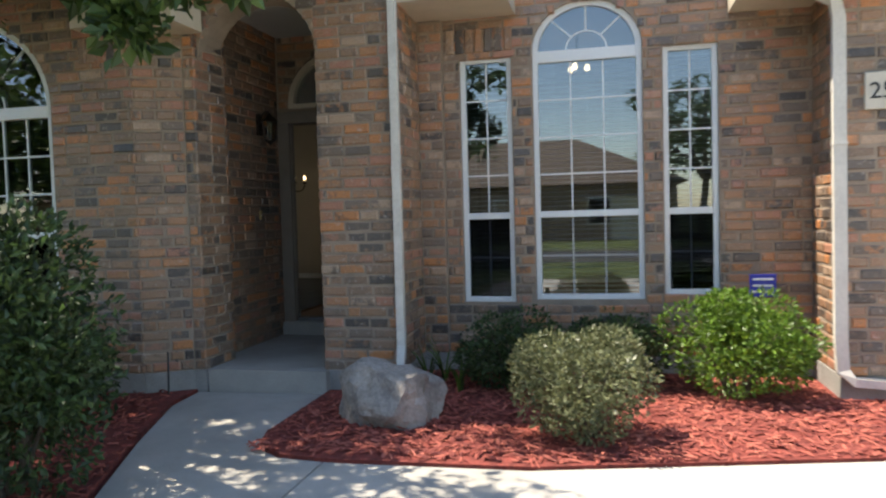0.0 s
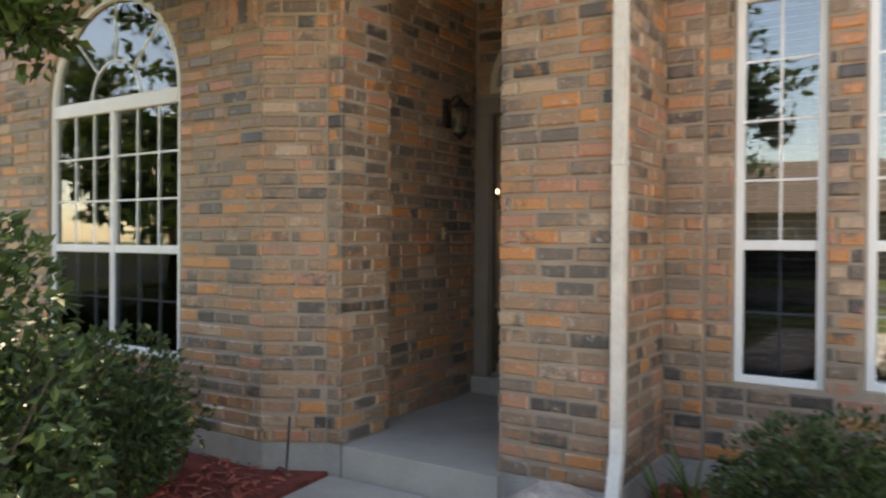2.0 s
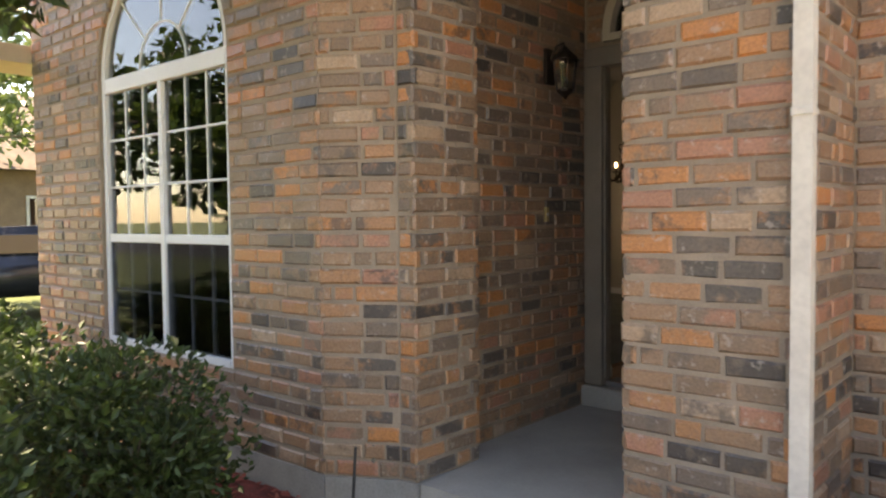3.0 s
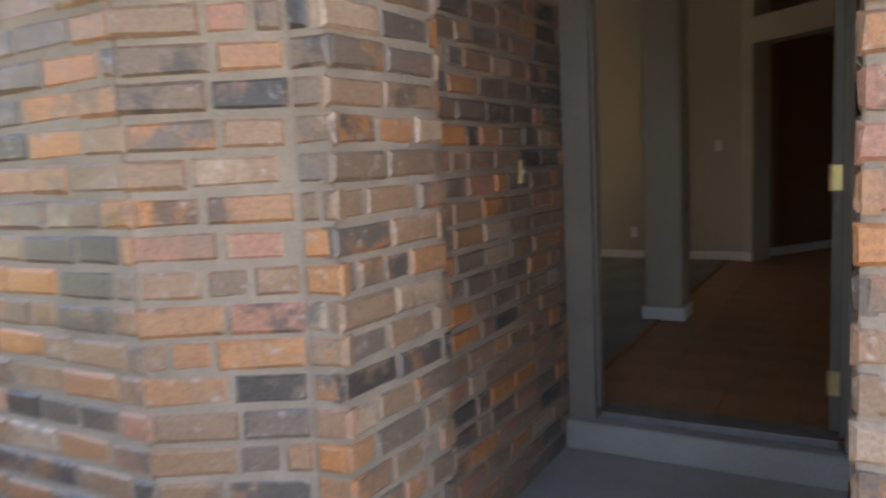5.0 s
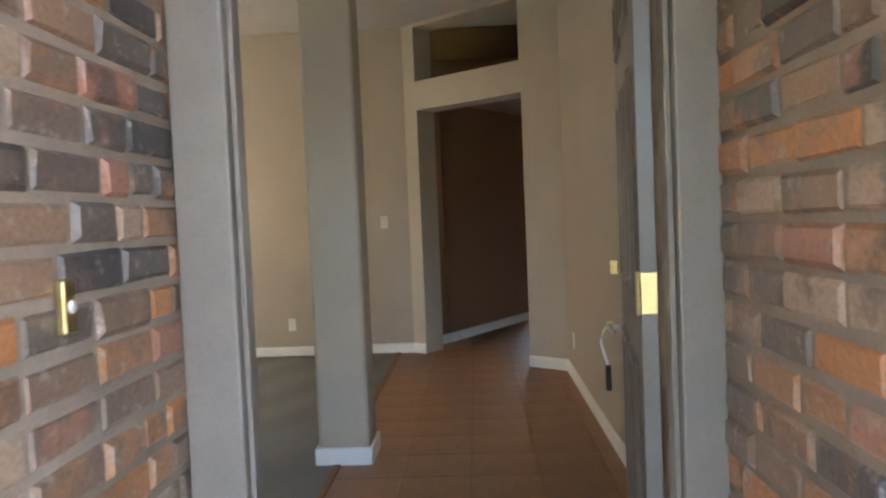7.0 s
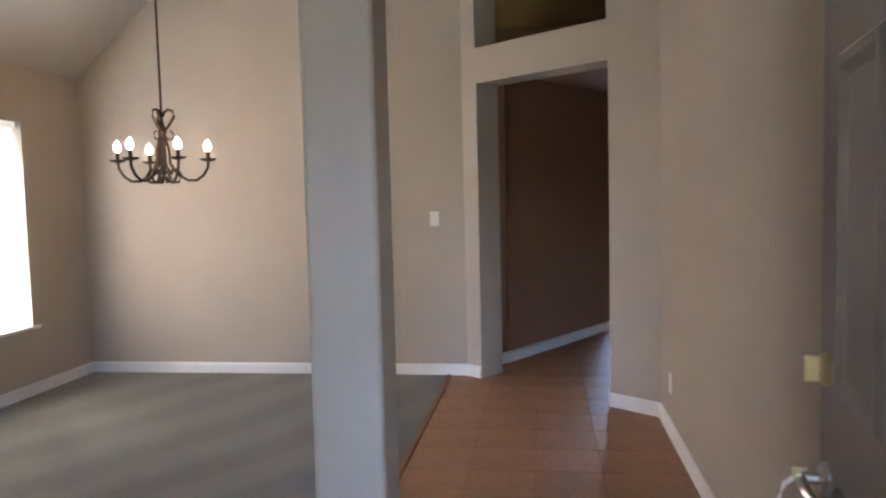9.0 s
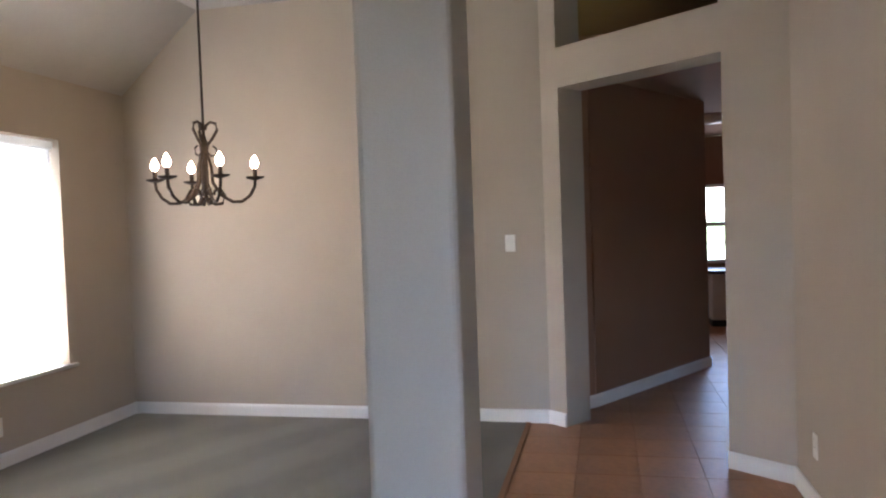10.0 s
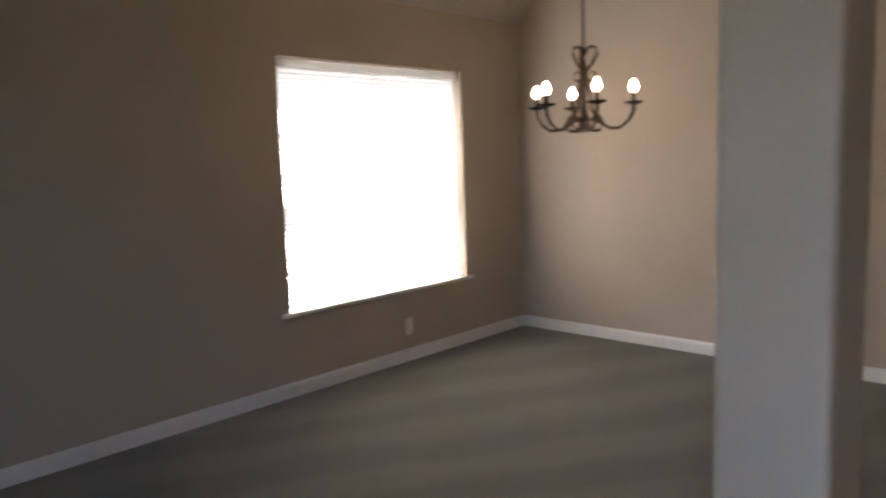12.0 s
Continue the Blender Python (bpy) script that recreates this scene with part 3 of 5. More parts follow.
plain_wall("wall_entry_top", [(-1.55, 7.085), (-2.60, 7.085)], 0.10, 2.10, H + 0.4, {0: [(0.075, 0.975, 2.32, 2.38, 0.44)]}, M_WALL, "greige wall above the front door", base=False)
plain_wall("wall_dining_front", [(-2.60, 7.085), (-2.88, 7.085), (-2.88, 5.5), (-3.1, 5.12), (LEFT, 5.06)], 0.10, 0.0, H + 0.15,
           {3: [(-3.1 - W1[1], -3.1 - W1[0], W1[2], W1[3], 0.72)]}, M_WALL, "greige painted dining room front wall")
# ceiling: flat, with a slope down to the side wall
slab("ceiling", [(LEFT + 0.66, 5.0), (4.6, 5.0 + 2.1), (4.6, 12.2), (RIGHT, 12.2), (LEFT + 0.66, 12.2)], H, H + 0.1, M_CEIL, "pale textured flat ceiling")
bm = bmesh.new()
hexa(bm, [(LEFT - 0.1, 5.0, 2.35), (LEFT + 0.66, 5.0, H), (LEFT + 0.66, 12.2, H), (LEFT - 0.1, 12.2, 2.35)], [(LEFT - 0.1, 5.0, 2.6), (LEFT + 0.66, 5.0, H + 0.1), (LEFT + 0.66, 12.2, H + 0.1), (LEFT - 0.1, 12.2, 2.6)])
tagged(part("ceiling_slope", bm, M_CEIL), "sloped edge of the textured ceiling", "ceiling", "", "structure")
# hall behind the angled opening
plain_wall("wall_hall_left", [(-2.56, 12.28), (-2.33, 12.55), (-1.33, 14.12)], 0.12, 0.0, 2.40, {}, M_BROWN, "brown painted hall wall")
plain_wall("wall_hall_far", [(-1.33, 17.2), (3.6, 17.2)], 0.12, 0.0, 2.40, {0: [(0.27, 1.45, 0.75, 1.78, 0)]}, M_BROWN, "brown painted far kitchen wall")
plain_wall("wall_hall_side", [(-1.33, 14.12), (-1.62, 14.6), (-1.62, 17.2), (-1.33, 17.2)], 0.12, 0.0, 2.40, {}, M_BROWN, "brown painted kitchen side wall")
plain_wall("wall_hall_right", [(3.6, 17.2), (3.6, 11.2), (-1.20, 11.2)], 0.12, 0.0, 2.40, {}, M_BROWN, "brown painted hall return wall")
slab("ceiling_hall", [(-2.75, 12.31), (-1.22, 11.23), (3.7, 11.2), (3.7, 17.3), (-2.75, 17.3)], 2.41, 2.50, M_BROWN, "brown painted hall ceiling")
# brown box added behind the ledge opening; closed and deep so it stays dark
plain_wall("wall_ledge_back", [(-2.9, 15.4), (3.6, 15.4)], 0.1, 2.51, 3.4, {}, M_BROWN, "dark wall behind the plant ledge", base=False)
slab("ceiling_ledge", [(-2.8, 12.2), (-1.2, 11.0), (3.7, 11.0), (3.7, 15.5), (-2.8, 15.5)], 3.4, 3.5, M_BROWN, "brown lid that keeps the plant ledge cavity dark")
# sides and front added only to stop daylight leaking into the ledge cavity
slab("wall_ledge_light_stop_side", [(-2.95, 12.1), (-2.82, 12.1), (-2.82, 15.5), (-2.95, 15.5)], 2.51, 3.4, M_BROWN, "added end wall that keeps daylight out of the plant ledge cavity")
slab("wall_ledge_light_stop_end", [(3.61, 11.0), (3.72, 11.0), (3.72, 15.5), (3.61, 15.5)], 2.51, 3.4, M_BROWN, "added end wall that keeps daylight out of the plant ledge cavity")
slab("wall_ledge_light_stop_front", [(-1.21, 11.0), (3.6, 11.0), (3.6, 11.1), (-1.21, 11.1)], 2.51, 3.4, M_BROWN, "added front wall that keeps daylight out of the plant ledge cavity")
# column
bm = soft_box(-2.872, -2.606, 8.96, 9.226, 0.0, H + 0.02, 0.02, 3)
column = tagged(part("column", bm, M_WALL), "square greige painted column with a white base", "column", "", "structure")
bm = soft_box(-2.889, -2.589, 8.943, 9.243, 0.0, 0.092, 0.008, 2)
tagged(part("baseboard", bm, M_BASE), "white painted base round the column", "baseboard", "", "structure")
# room behind the triple window
for name, pts, mat_ in (("wall_study_left", [(-1.2, 7.10), (-1.2, 10.9)], M_WALL), ("wall_study_back", [(-1.2, 10.9), (3.4, 10.9)], M_WALL), ("wall_study_right", [(3.4, 10.9), (3.4, 6.3)], M_WALL)):
    plain_wall(name, pts, 0.08, 0.0, H, {}, mat_, "greige painted study wall")
slab("ceiling_study", [(-1.2, 6.24), (3.4, 6.24), (3.4, 7.05), (-1.2, 7.05)], H, H + 0.1, M_CEIL, "pale study ceiling")
slab("floor_study", [(-1.2, 6.24), (4.5, 6.24), (4.5, 6.98), (-1.2, 6.98)], -0.12, 0.0, M_CARPET, "grey study carpet")


# ---- windows and the door ----
def bar(name, parent, x0, x1, y0, y1, z0, z1, mat_=None, r=0.005, label=""):
    return part(name, soft_box(x0, x1, y0, y1, z0, z1, r), mat_ or M_WHITE, parent, label)


def arc_bar(name, parent, cx, cz, r0, r1, y0, y1, a0=0.0, a1=180.0, rise=None, mat_=None, n=24):
    """A bent flat bar; rise flattens it upward."""
    bm = bmesh.new()
    k = 1.0 if rise is None else rise / r1
    ring = []
    for i in range(n + 1):
        a = radians(a0 + (a1 - a0) * i / n)
        ring.append([bm.verts.new((cx + r * math.cos(a), y, cz + r * k * math.sin(a))) for r, y in ((r0, y0), (r1, y0), (r1, y1), (r0, y1))])
    for a, b in zip(ring, ring[1:]):
        for j in range(4):
            bm.faces.new((a[j], a[(j + 1) % 4], b[(j + 1) % 4], b[j]))
    bm.faces.new(ring[0][::-1]), bm.faces.new(ring[-1])
    bmesh.ops.recalc_face_normals(bm, faces=bm.faces[:])
    return part(name, bm, mat_ or M_WHITE, parent)


def pane(parent, x0, x1, z0, z1, y=0.0, name="pane", mat_=None):
    ob = part(name, box(bmesh.new(), x0, x1, y, y + 0.005, z0, z1), mat_ or M_GLASS, parent)
    ob.visible_shadow = False
    return ob


def sash_window(name, m, w, z0, mid, z1, cols, rows, rows_low, rise=0.0, label="", units=1, fan=0, screen=False):
    """A single-hung window in white vinyl: w wide from its left edge, its upper sash divided by muntins, with an arched light over it."""
    win = thing(name, m, label, "window", "", "structure")
    t = 0.045
    bar("window_frame", win, 0, t, -0.03, 0.05, z0, z1)
    bar("window_frame", win, w - t, w, -0.03, 0.05, z0, z1)
    bar("window_frame", win, t, w - t, -0.03, 0.05, z1 - (0.10 if rise else t), z1)
    bar("window_sill", win, t, w - t, -0.035, 0.05, z0, z0 + t)
    uw = (w - t) / units
    for u in range(units):
        a = t + u * uw
        b = a + uw - t
        if u:
            bar("mullion", win, a - t, a, -0.03, 0.05, z0 + t, z1 - (0.10 if rise else t))
        top = z1 - (0.10 if rise else t)
        bar("meeting_rail", win, a, b, -0.022, 0.03, mid - 0.028, mid + 0.028)
        pane(win, a, b, mid + 0.028, top)
        pane(win, a, b, z0 + t, mid - 0.028, 0.012)
        if screen:
            pane(win, a, b, z0 + t, mid - 0.028, -0.012, "insect_screen", M_SCREEN)
        for za, zb, n, y in ((mid + 0.028, top, rows, -0.004), (z0 + t, mid - 0.028, rows_low, 0.008)):
            mm = M_WHITE if y < 0 else M_GRID
            for k in range(1, cols):
                x = a + (b - a) * k / cols
                bar("muntin", win, x - 0.007, x + 0.007, y, y + 0.012, za, zb, mm, 0.002)
            for k in range(1, n):
                z = za + (zb - za) * k / n
                bar("muntin", win, a, b, y - 0.001, y + 0.011, z - 0.007, z + 0.007, mm, 0.002)
    if rise:
        r, cx = w / 2, w / 2
        arc_bar("arch_frame", win, cx, z1, r - 0.05, r, -0.03, 0.05, rise=rise)
        k = rise / r
        bm = bmesh.new()
        ring = [(cx + (r - 0.03) * math.cos(math.pi * i / 24), z1 + (r - 0.03) * k * math.sin(math.pi * i / 24)) for i in range(25)]
        a, b = [bm.verts.new((x, 0.0, z)) for x, z in ring], [bm.verts.new((x, 0.005, z)) for x, z in ring]
        bm.faces.new(a), bm.faces.new(b[::-1])
        for i in range(25):
            bm.faces.new((a[i], b[i], b[(i + 1) % 25], a[(i + 1) % 25]))
        part("arch_pane", bm, M_GLASS, win).visible_shadow = False
        arc_bar("fan_ring", win, cx, z1, r * 0.36, r * 0.36 + 0.014, -0.005, 0.008, rise=k * (r * 0.36 + 0.014))
        for i in range(1, fan):
            an = math.pi * i / fan
            bm = tube(bmesh.new(), [(cx + r * 0.36 * math.cos(an), 0.001, z1 + k * r * 0.36 * math.sin(an)), (cx + (r - 0.04) * math.cos(an), 0.001, z1 + k * (r - 0.04) * math.sin(an))], 0.008, 6)
            part("fan_bar", bm, M_WHITE, win)
    return win


def blind(m, w, z0, z1, tilt, label, pitch=0.042, depth=0.048):
    """A horizontal blind: head rail, bottom rail, cords and slats."""
    ob = thing("window_blind", m, label, "blind")
    bar("head_rail", ob, 0, w, -0.025, 0.025, z1 - 0.05, z1, M_BLIND)
    bar("bottom_rail", ob, 0, w, -0.022, 0.022, z0, z0 + 0.025, M_BLIND)
    me = None
    n = int((z1 - z0 - 0.075) / pitch) + 1
    for k in range(n):
        z = z0 + 0.045 + k * pitch
        if me is None:
            bm = bmesh.new()
            prof = [(-depth / 2, 0.0), (0.0, 0.004), (depth / 2, 0.0), (0.0, 0.001)]
            a, b = [bm.verts.new((0.003, y, h)) for y, h in prof], [bm.verts.new((w - 0.003, y, h)) for y, h in prof]
            for i in range(4):
                bm.faces.new((a[i], a[(i + 1) % 4], b[(i + 1) % 4], b[i]))
            bm.faces.new(a[::-1]), bm.faces.new(b)
            s = part("slat", bm, M_BLIND, ob)
            me = s.data
        else:
            s = new("slat", me)
            s.parent = ob
        s.matrix_local = Matrix.Translation((0, 0, z)) @ Matrix.Rotation(radians(tilt), 4, "X")
    for x in (w * 0.15, w * 0.5, w * 0.85):
        part("cord", tube(bmesh.new(), [(x, -depth / 2 - 0.002, z0 + 0.02), (x, -depth / 2 - 0.002, z1 - 0.04)], 0.0015, 5), M_BLIND, ob)
    return ob


M_GRID = paint("inner_grid", (0.42, 0.42, 0.42), 0.5, var=0.05, scale=5, fine=40, bump=0.0)
sash_window("window_1", pose(W1[0], 4.92, 0), W1[1] - W1[0], W1[2], 1.0, W1[3], 3, 3, 2, 0.74, "tall white arched double window in the brick front", 2, 4, True)
for k, (a, b, zb, zt, rise) in enumerate(WX):
    sash_window("window_%d" % (k + 2), pose(a, 6.11, 0), b - a, zb, 1.06, zt, 3 if rise else 2, 4, 2, rise,
                "tall white window with an arched fanlight" if rise else "narrow tall white window beside the arched one", 1, 4, not rise)
sash_window("window_5", pose(LEFT - 0.145, DW[1], 0, 0, 0, -90), DW[1] - DW[0], DW[2], 1.25, DW[3], 3, 3, 2, 0, "bright dining room window", 2)
for a, b, zb, zt, rise in WX:
    blind(pose(a + 0.05, 6.20, 0), b - a - 0.1, zb + 0.02, zt - 0.02, 12, "white horizontal blind with open slats behind the glass")
blind(pose(LEFT - 0.055, DW[1] - 0.02, 0, 0, 0, -90), DW[1] - DW[0] - 0.04, DW[2] + 0.02, DW[3] - 0.01, 62, "white horizontal blind glowing with daylight", 0.03, 0.034)
# sill board and casing of the dining window
ob = thing("window_sill_board", pose(LEFT, (DW[0] + DW[1]) / 2, DW[2]), "painted drywall sill with a thin white nosing", "sill", "", "structure")
bar("nosing", ob, -0.10, 0.025, -0.86, 0.86, -0.022, 0.002)

# front door frame
door_frame = thing("door_frame", pose(0, 0, 0), "taupe painted front door frame with a fanlight over it", "door frame", "", "structure")
bar("jamb", door_frame, -2.70, -2.57, 6.90, 7.03, PORCH + 0.14, 2.10, M_FRAME, 0.006)
bar("jamb", door_frame, -1.575, -1.476, 6.90, 7.03, PORCH + 0.14, 2.10, M_FRAME, 0.006)
bar("head", door_frame, -2.70, -1.476, 6.90, 7.03, 2.10, 2.225, M_FRAME, 0.006)
bar("stop", door_frame, -2.569, -2.556, 6.93, 6.985, 0.03, 2.10, M_FRAME, 0.003)
bar("stop", door_frame, -1.590, -1.576, 6.93, 6.985, 0.03, 2.10, M_FRAME, 0.003)
bar("sill", door_frame, -2.705, -1.479, 6.86, 7.05, PORCH, -0.022, M_CONC, 0.01)
bar("threshold", door_frame, -2.555, -1.591, 6.93, 7.08, -0.021, 0.014, M_SILL, 0.006)
arc_bar("fan_frame", door_frame, -2.075, 2.31, 0.44, 0.50, 6.92, 7.05, mat_=M_CREAM)
bar("fan_sill", door_frame, -2.575, -1.575, 6.92, 7.05, 2.26, 2.31, M_CREAM)
bm = bmesh.new()
ring = [(-2.075 + 0.45 * math.cos(math.pi * i / 20), 2.312 + 0.45 * math.sin(math.pi * i / 20)) for i in range(21)]
va, vb = [bm.verts.new((x, 6.98, z)) for x, z in ring], [bm.verts.new((x, 6.985, z)) for x, z in ring]
bm.faces.new(va), bm.faces.new(vb[::-1])
part("fan_pane", bm, M_GLASS, door_frame).visible_shadow = False

# the open door: hinge at its origin, the leaf along local +x, outer face at -y
OPEN = 81.5
door = thing("door_1", pose(-1.592, 7.03, 0, 0, 0, OPEN), "open dark taupe panelled front door with brass lock", "door", "", "structure")
DWID = 0.92
panels = [(0.13, 0.40, 0.22, 0.86), (0.50, 0.77, 0.22, 0.86), (0.13, 0.40, 1.02, 1.62), (0.50, 0.77, 1.02, 1.62), (0.13, 0.40, 1.74, 1.95), (0.50, 0.77, 1.74, 1.95)]
bm = soft_box(0.0, DWID, 0.0, 0.042, 0.018, 2.085, 0.003, 1)
part("leaf", bm, M_DOOR, door)
for x0, x1, z0, z1 in panels:
    for y, yy in ((0.0, -0.012), (0.042, 0.054)):
        bm = bmesh.new()
        for (ra, ya), (rb, yb) in (((0.0, y), (0.012, yy)), ((0.012, yy), (0.028, yy)), ((0.028, yy), (0.045, y))):
            A = [(x0 + ra, ya, z0 + ra), (x1 - ra, ya, z0 + ra), (x1 - ra, ya, z1 - ra), (x0 + ra, ya, z1 - ra)]
            B = [(x0 + rb, yb, z0 + rb), (x1 - rb, yb, z0 + rb), (x1 - rb, yb, z1 - rb), (x0 + rb, yb, z1 - rb)]
            va, vb = [bm.verts.new(p) for p in A], [bm.verts.new(p) for p in B]
            for j in range(4):
                bm.faces.new((va[j], va[(j + 1) % 4], vb[(j + 1) % 4], vb[j]))
        part("panel_moulding", bm, M_DOOR, door)
for z in (0.22, 1.05, 1.88):
    h = part("hinge", soft_box(-0.012, 0.0, 0.002, 0.040, z - 0.05, z + 0.05, 0.001, 1), M_BRASS, door, "bright brass hinge")
    part("knuckle", tube(bmesh.new(), [(-0.008, 0.046, z - 0.052), (-0.008, 0.046, z + 0.052)], 0.007, 10), M_BRASS, h)
    part("hinge_leaf", soft_box(-0.038, -0.006, -0.036, -0.033, z - 0.05, z + 0.05, 0.001, 1), M_BRASS, h)
part("escutcheon", soft_box(DWID - 0.095, DWID - 0.045, -0.006, 0.001, 1.015, 1.135, 0.003), M_BRASS, door)
lock = part("deadbolt", turned(bmesh.new(), [(0.026, 0), (0.026, 0.006), (0.021, 0.012), (0.014, 0.016), (0.014, 0.024), (0.011, 0.026)], 24), M_BRASS, door, "round brass deadbolt")
lock.matrix_local = pose(DWID - 0.07, 0.0, 1.05, 90)
inner = part("deadbolt", turned(bmesh.new(), [(0.033, 0), (0.033, 0.006), (0.027, 0.014), (0.012, 0.018)], 24), M_BRASS, door, "round brass deadbolt")
inner.matrix_local = pose(DWID - 0.07, 0.042, 1.05, -90)
part("thumbturn", soft_box(DWID - 0.076, DWID - 0.064, 0.056, 0.085, 1.025, 1.075, 0.003), M_BRASS, door)
for side, y0, rx in ((-1, 0.0, 90), (1, 0.042, -90)):
    rose = part("handle", turned(bmesh.new(), [(0.032, 0), (0.032, 0.005), (0.026, 0.012), (0.012, 0.016), (0.011, 0.045), (0.013, 0.05)], 24), M_STEEL, door, "satin nickel lever handle")
    rose.matrix_local = pose(DWID - 0.07, y0, 0.84, rx)
    y = y0 + side * 0.045
    part("lever", tube(bmesh.new(), [(DWID - 0.07, y, 0.84), (DWID - 0.10, y + side * 0.006, 0.842), (DWID - 0.15, y + side * 0.004, 0.840), (DWID - 0.185, y - side * 0.008, 0.834)], [0.010, 0.010, 0.009, 0.006], 10), M_STEEL, door)
bar("latch_plate", door, DWID - 0.001, DWID + 0.002, 0.010, 0.032, 0.81, 0.87, M_BRASS, 0.001)
# keys left in the lock
keys = thing("key_ring", pose(-1.592, 7.03, 0, 0, 0, OPEN), "keys in the lock with a pale strap and black fob", "keys")
part("key", soft_box(DWID - 0.073, DWID - 0.067, 0.075, 0.104, 0.835, 0.86, 0.002), M_BRASS, keys)
part("strap", tube(bmesh.new(), [(DWID - 0.07, 0.100, 0.84), (DWID - 0.055, 0.115, 0.82), (DWID - 0.05, 0.125, 0.78), (DWID - 0.06, 0.112, 0.73), (DWID - 0.07, 0.102, 0.70)], 0.005, 8), M_PLATE, keys)
part("fob", soft_box(DWID - 0.09, DWID - 0.055, 0.092, 0.112, 0.61, 0.70, 0.006), M_BLACK, keys, "black plastic key fob")


# ---- planting and things outdoors ----
def leaves(rng, n, where, size, flat=0.5):
    """A mesh of n small folded leaves; where() gives a place and an outward direction."""
    v, p = [], []
    for _ in range(n):
        c, out = where()
        d = (out + Vector((rng.gauss(0, .7), rng.gauss(0, .7), rng.gauss(0, .7) + 0.2))).normalized()
        side = d.cross(Vector((rng.gauss(0, 1), rng.gauss(0, 1), rng.gauss(0, 1)))).normalized()
        up = side.cross(d).normalized()
        l = size * rng.uniform(0.6, 1.3)
        w = l * flat * 0.5
        i = len(v)
        v += [tuple(c), tuple(c + d * l * 0.5 + side * w + up * w * 0.5), tuple(c + d * l), tuple(c + d * l * 0.5 - side * w + up * w * 0.5)]
        p += [(i, i + 1, i + 2), (i, i + 2, i + 3)]
    return v, p


def leaf_mesh(name, data, material, parent):
    me = bpy.data.meshes.new(name)
    me.from_pydata(data[0], [], data[1])
    me.materials.append(material)
    ob = new(name, me)
    ob.parent = parent
    return ob


def shrub(x, y, rx, ry, top, material, seed, label, n=5200, size=0.045, lumps=16):
    """A clipped shrub: bare stems below, and a crown of leaves on many small lumps."""
    rng = random.Random(seed)
    z0 = G + 0.02
    ob = thing("shrub", pose(x, y, z0), label, "shrub")
    hgt = top - z0
    cz = hgt * 0.50
    for k in range(9):
        a, r = rng.uniform(0, math.tau), rng.uniform(0.3, 0.8)
        bm = tube(bmesh.new(), [(0.04 * math.cos(a), 0.04 * math.sin(a), 0), (r * rx * 0.5 * math.cos(a), r * ry * 0.5 * math.sin(a), cz * 0.7), (r * rx * math.cos(a), r * ry * math.sin(a), cz * 1.3)], [0.014, 0.010, 0.004], 6)
        part("stem", bm, M_BARK, ob)
    centres = []
    for k in range(lumps):
        th, ph = rng.uniform(0, math.tau), math.acos(rng.uniform(-0.9, 1))
        centres.append((Vector((0.62 * math.sin(ph) * math.cos(th), 0.62 * math.sin(ph) * math.sin(th), 0.62 * math.cos(ph))), rng.uniform(0.30, 0.46)))

    def where():
        if rng.random() < 0.22:
            q = Vector((rng.gauss(0, 1), rng.gauss(0, 1), rng.gauss(0, 1))).normalized() * rng.uniform(0.35, 0.9)
            o = q.normalized()
        else:
            c, r = rng.choice(centres)
            o = Vector((rng.gauss(0, 1), rng.gauss(0, 1), rng.gauss(0, 1))).normalized()
            q = c + o * r * rng.uniform(0.8, 1.05)
        return Vector((q.x * rx, q.y * ry, max(0.03, cz + q.z * (hgt - cz)))), o

    leaf_mesh("foliage", leaves(rng, n, where, size), material, ob)
    return ob


shrub(-2.29, 2.72, 0.68, 0.60, 1.20, M_LEAF_DARK, 31, "tall dark green leafy shrub beside the front walk", 12000, 0.055)
shrub(-3.32, 4.02, 0.66, 0.62, 0.62, M_LEAF_DARK, 32, "dark green leafy shrub under the arched window", 9000, 0.05)
shrub(-4.45, 3.95, 0.75, 0.65, 0.66, M_LEAF_DARK, 33, "dark green leafy shrub under the arched window", 7000, 0.055)
shrub(-5.75, 3.95, 0.75, 0.65, 0.68, M_LEAF_TREE, 34, "dark green leafy shrub at the house corner", 5000, 0.06)
shrub(0.60, 4.10, 0.48, 0.44, 0.40, M_LEAF_SAGE, 35, "round clipped sage-green shrub in red mulch", 9000, 0.034)
shrub(1.63, 5.22, 0.60, 0.46, 0.50, M_LEAF_BRIGHT, 36, "sunlit bright green clipped shrub in red mulch", 9000, 0.042)
shrub(-0.02, 5.35, 0.50, 0.42, 0.36, M_LEAF_DARK, 37, "low dark green shrub below the windows", 6000, 0.04)
shrub(0.80, 5.48, 0.45, 0.38, 0.34, M_LEAF_DARK, 38, "low dark green shrub below the windows", 5000, 0.04)


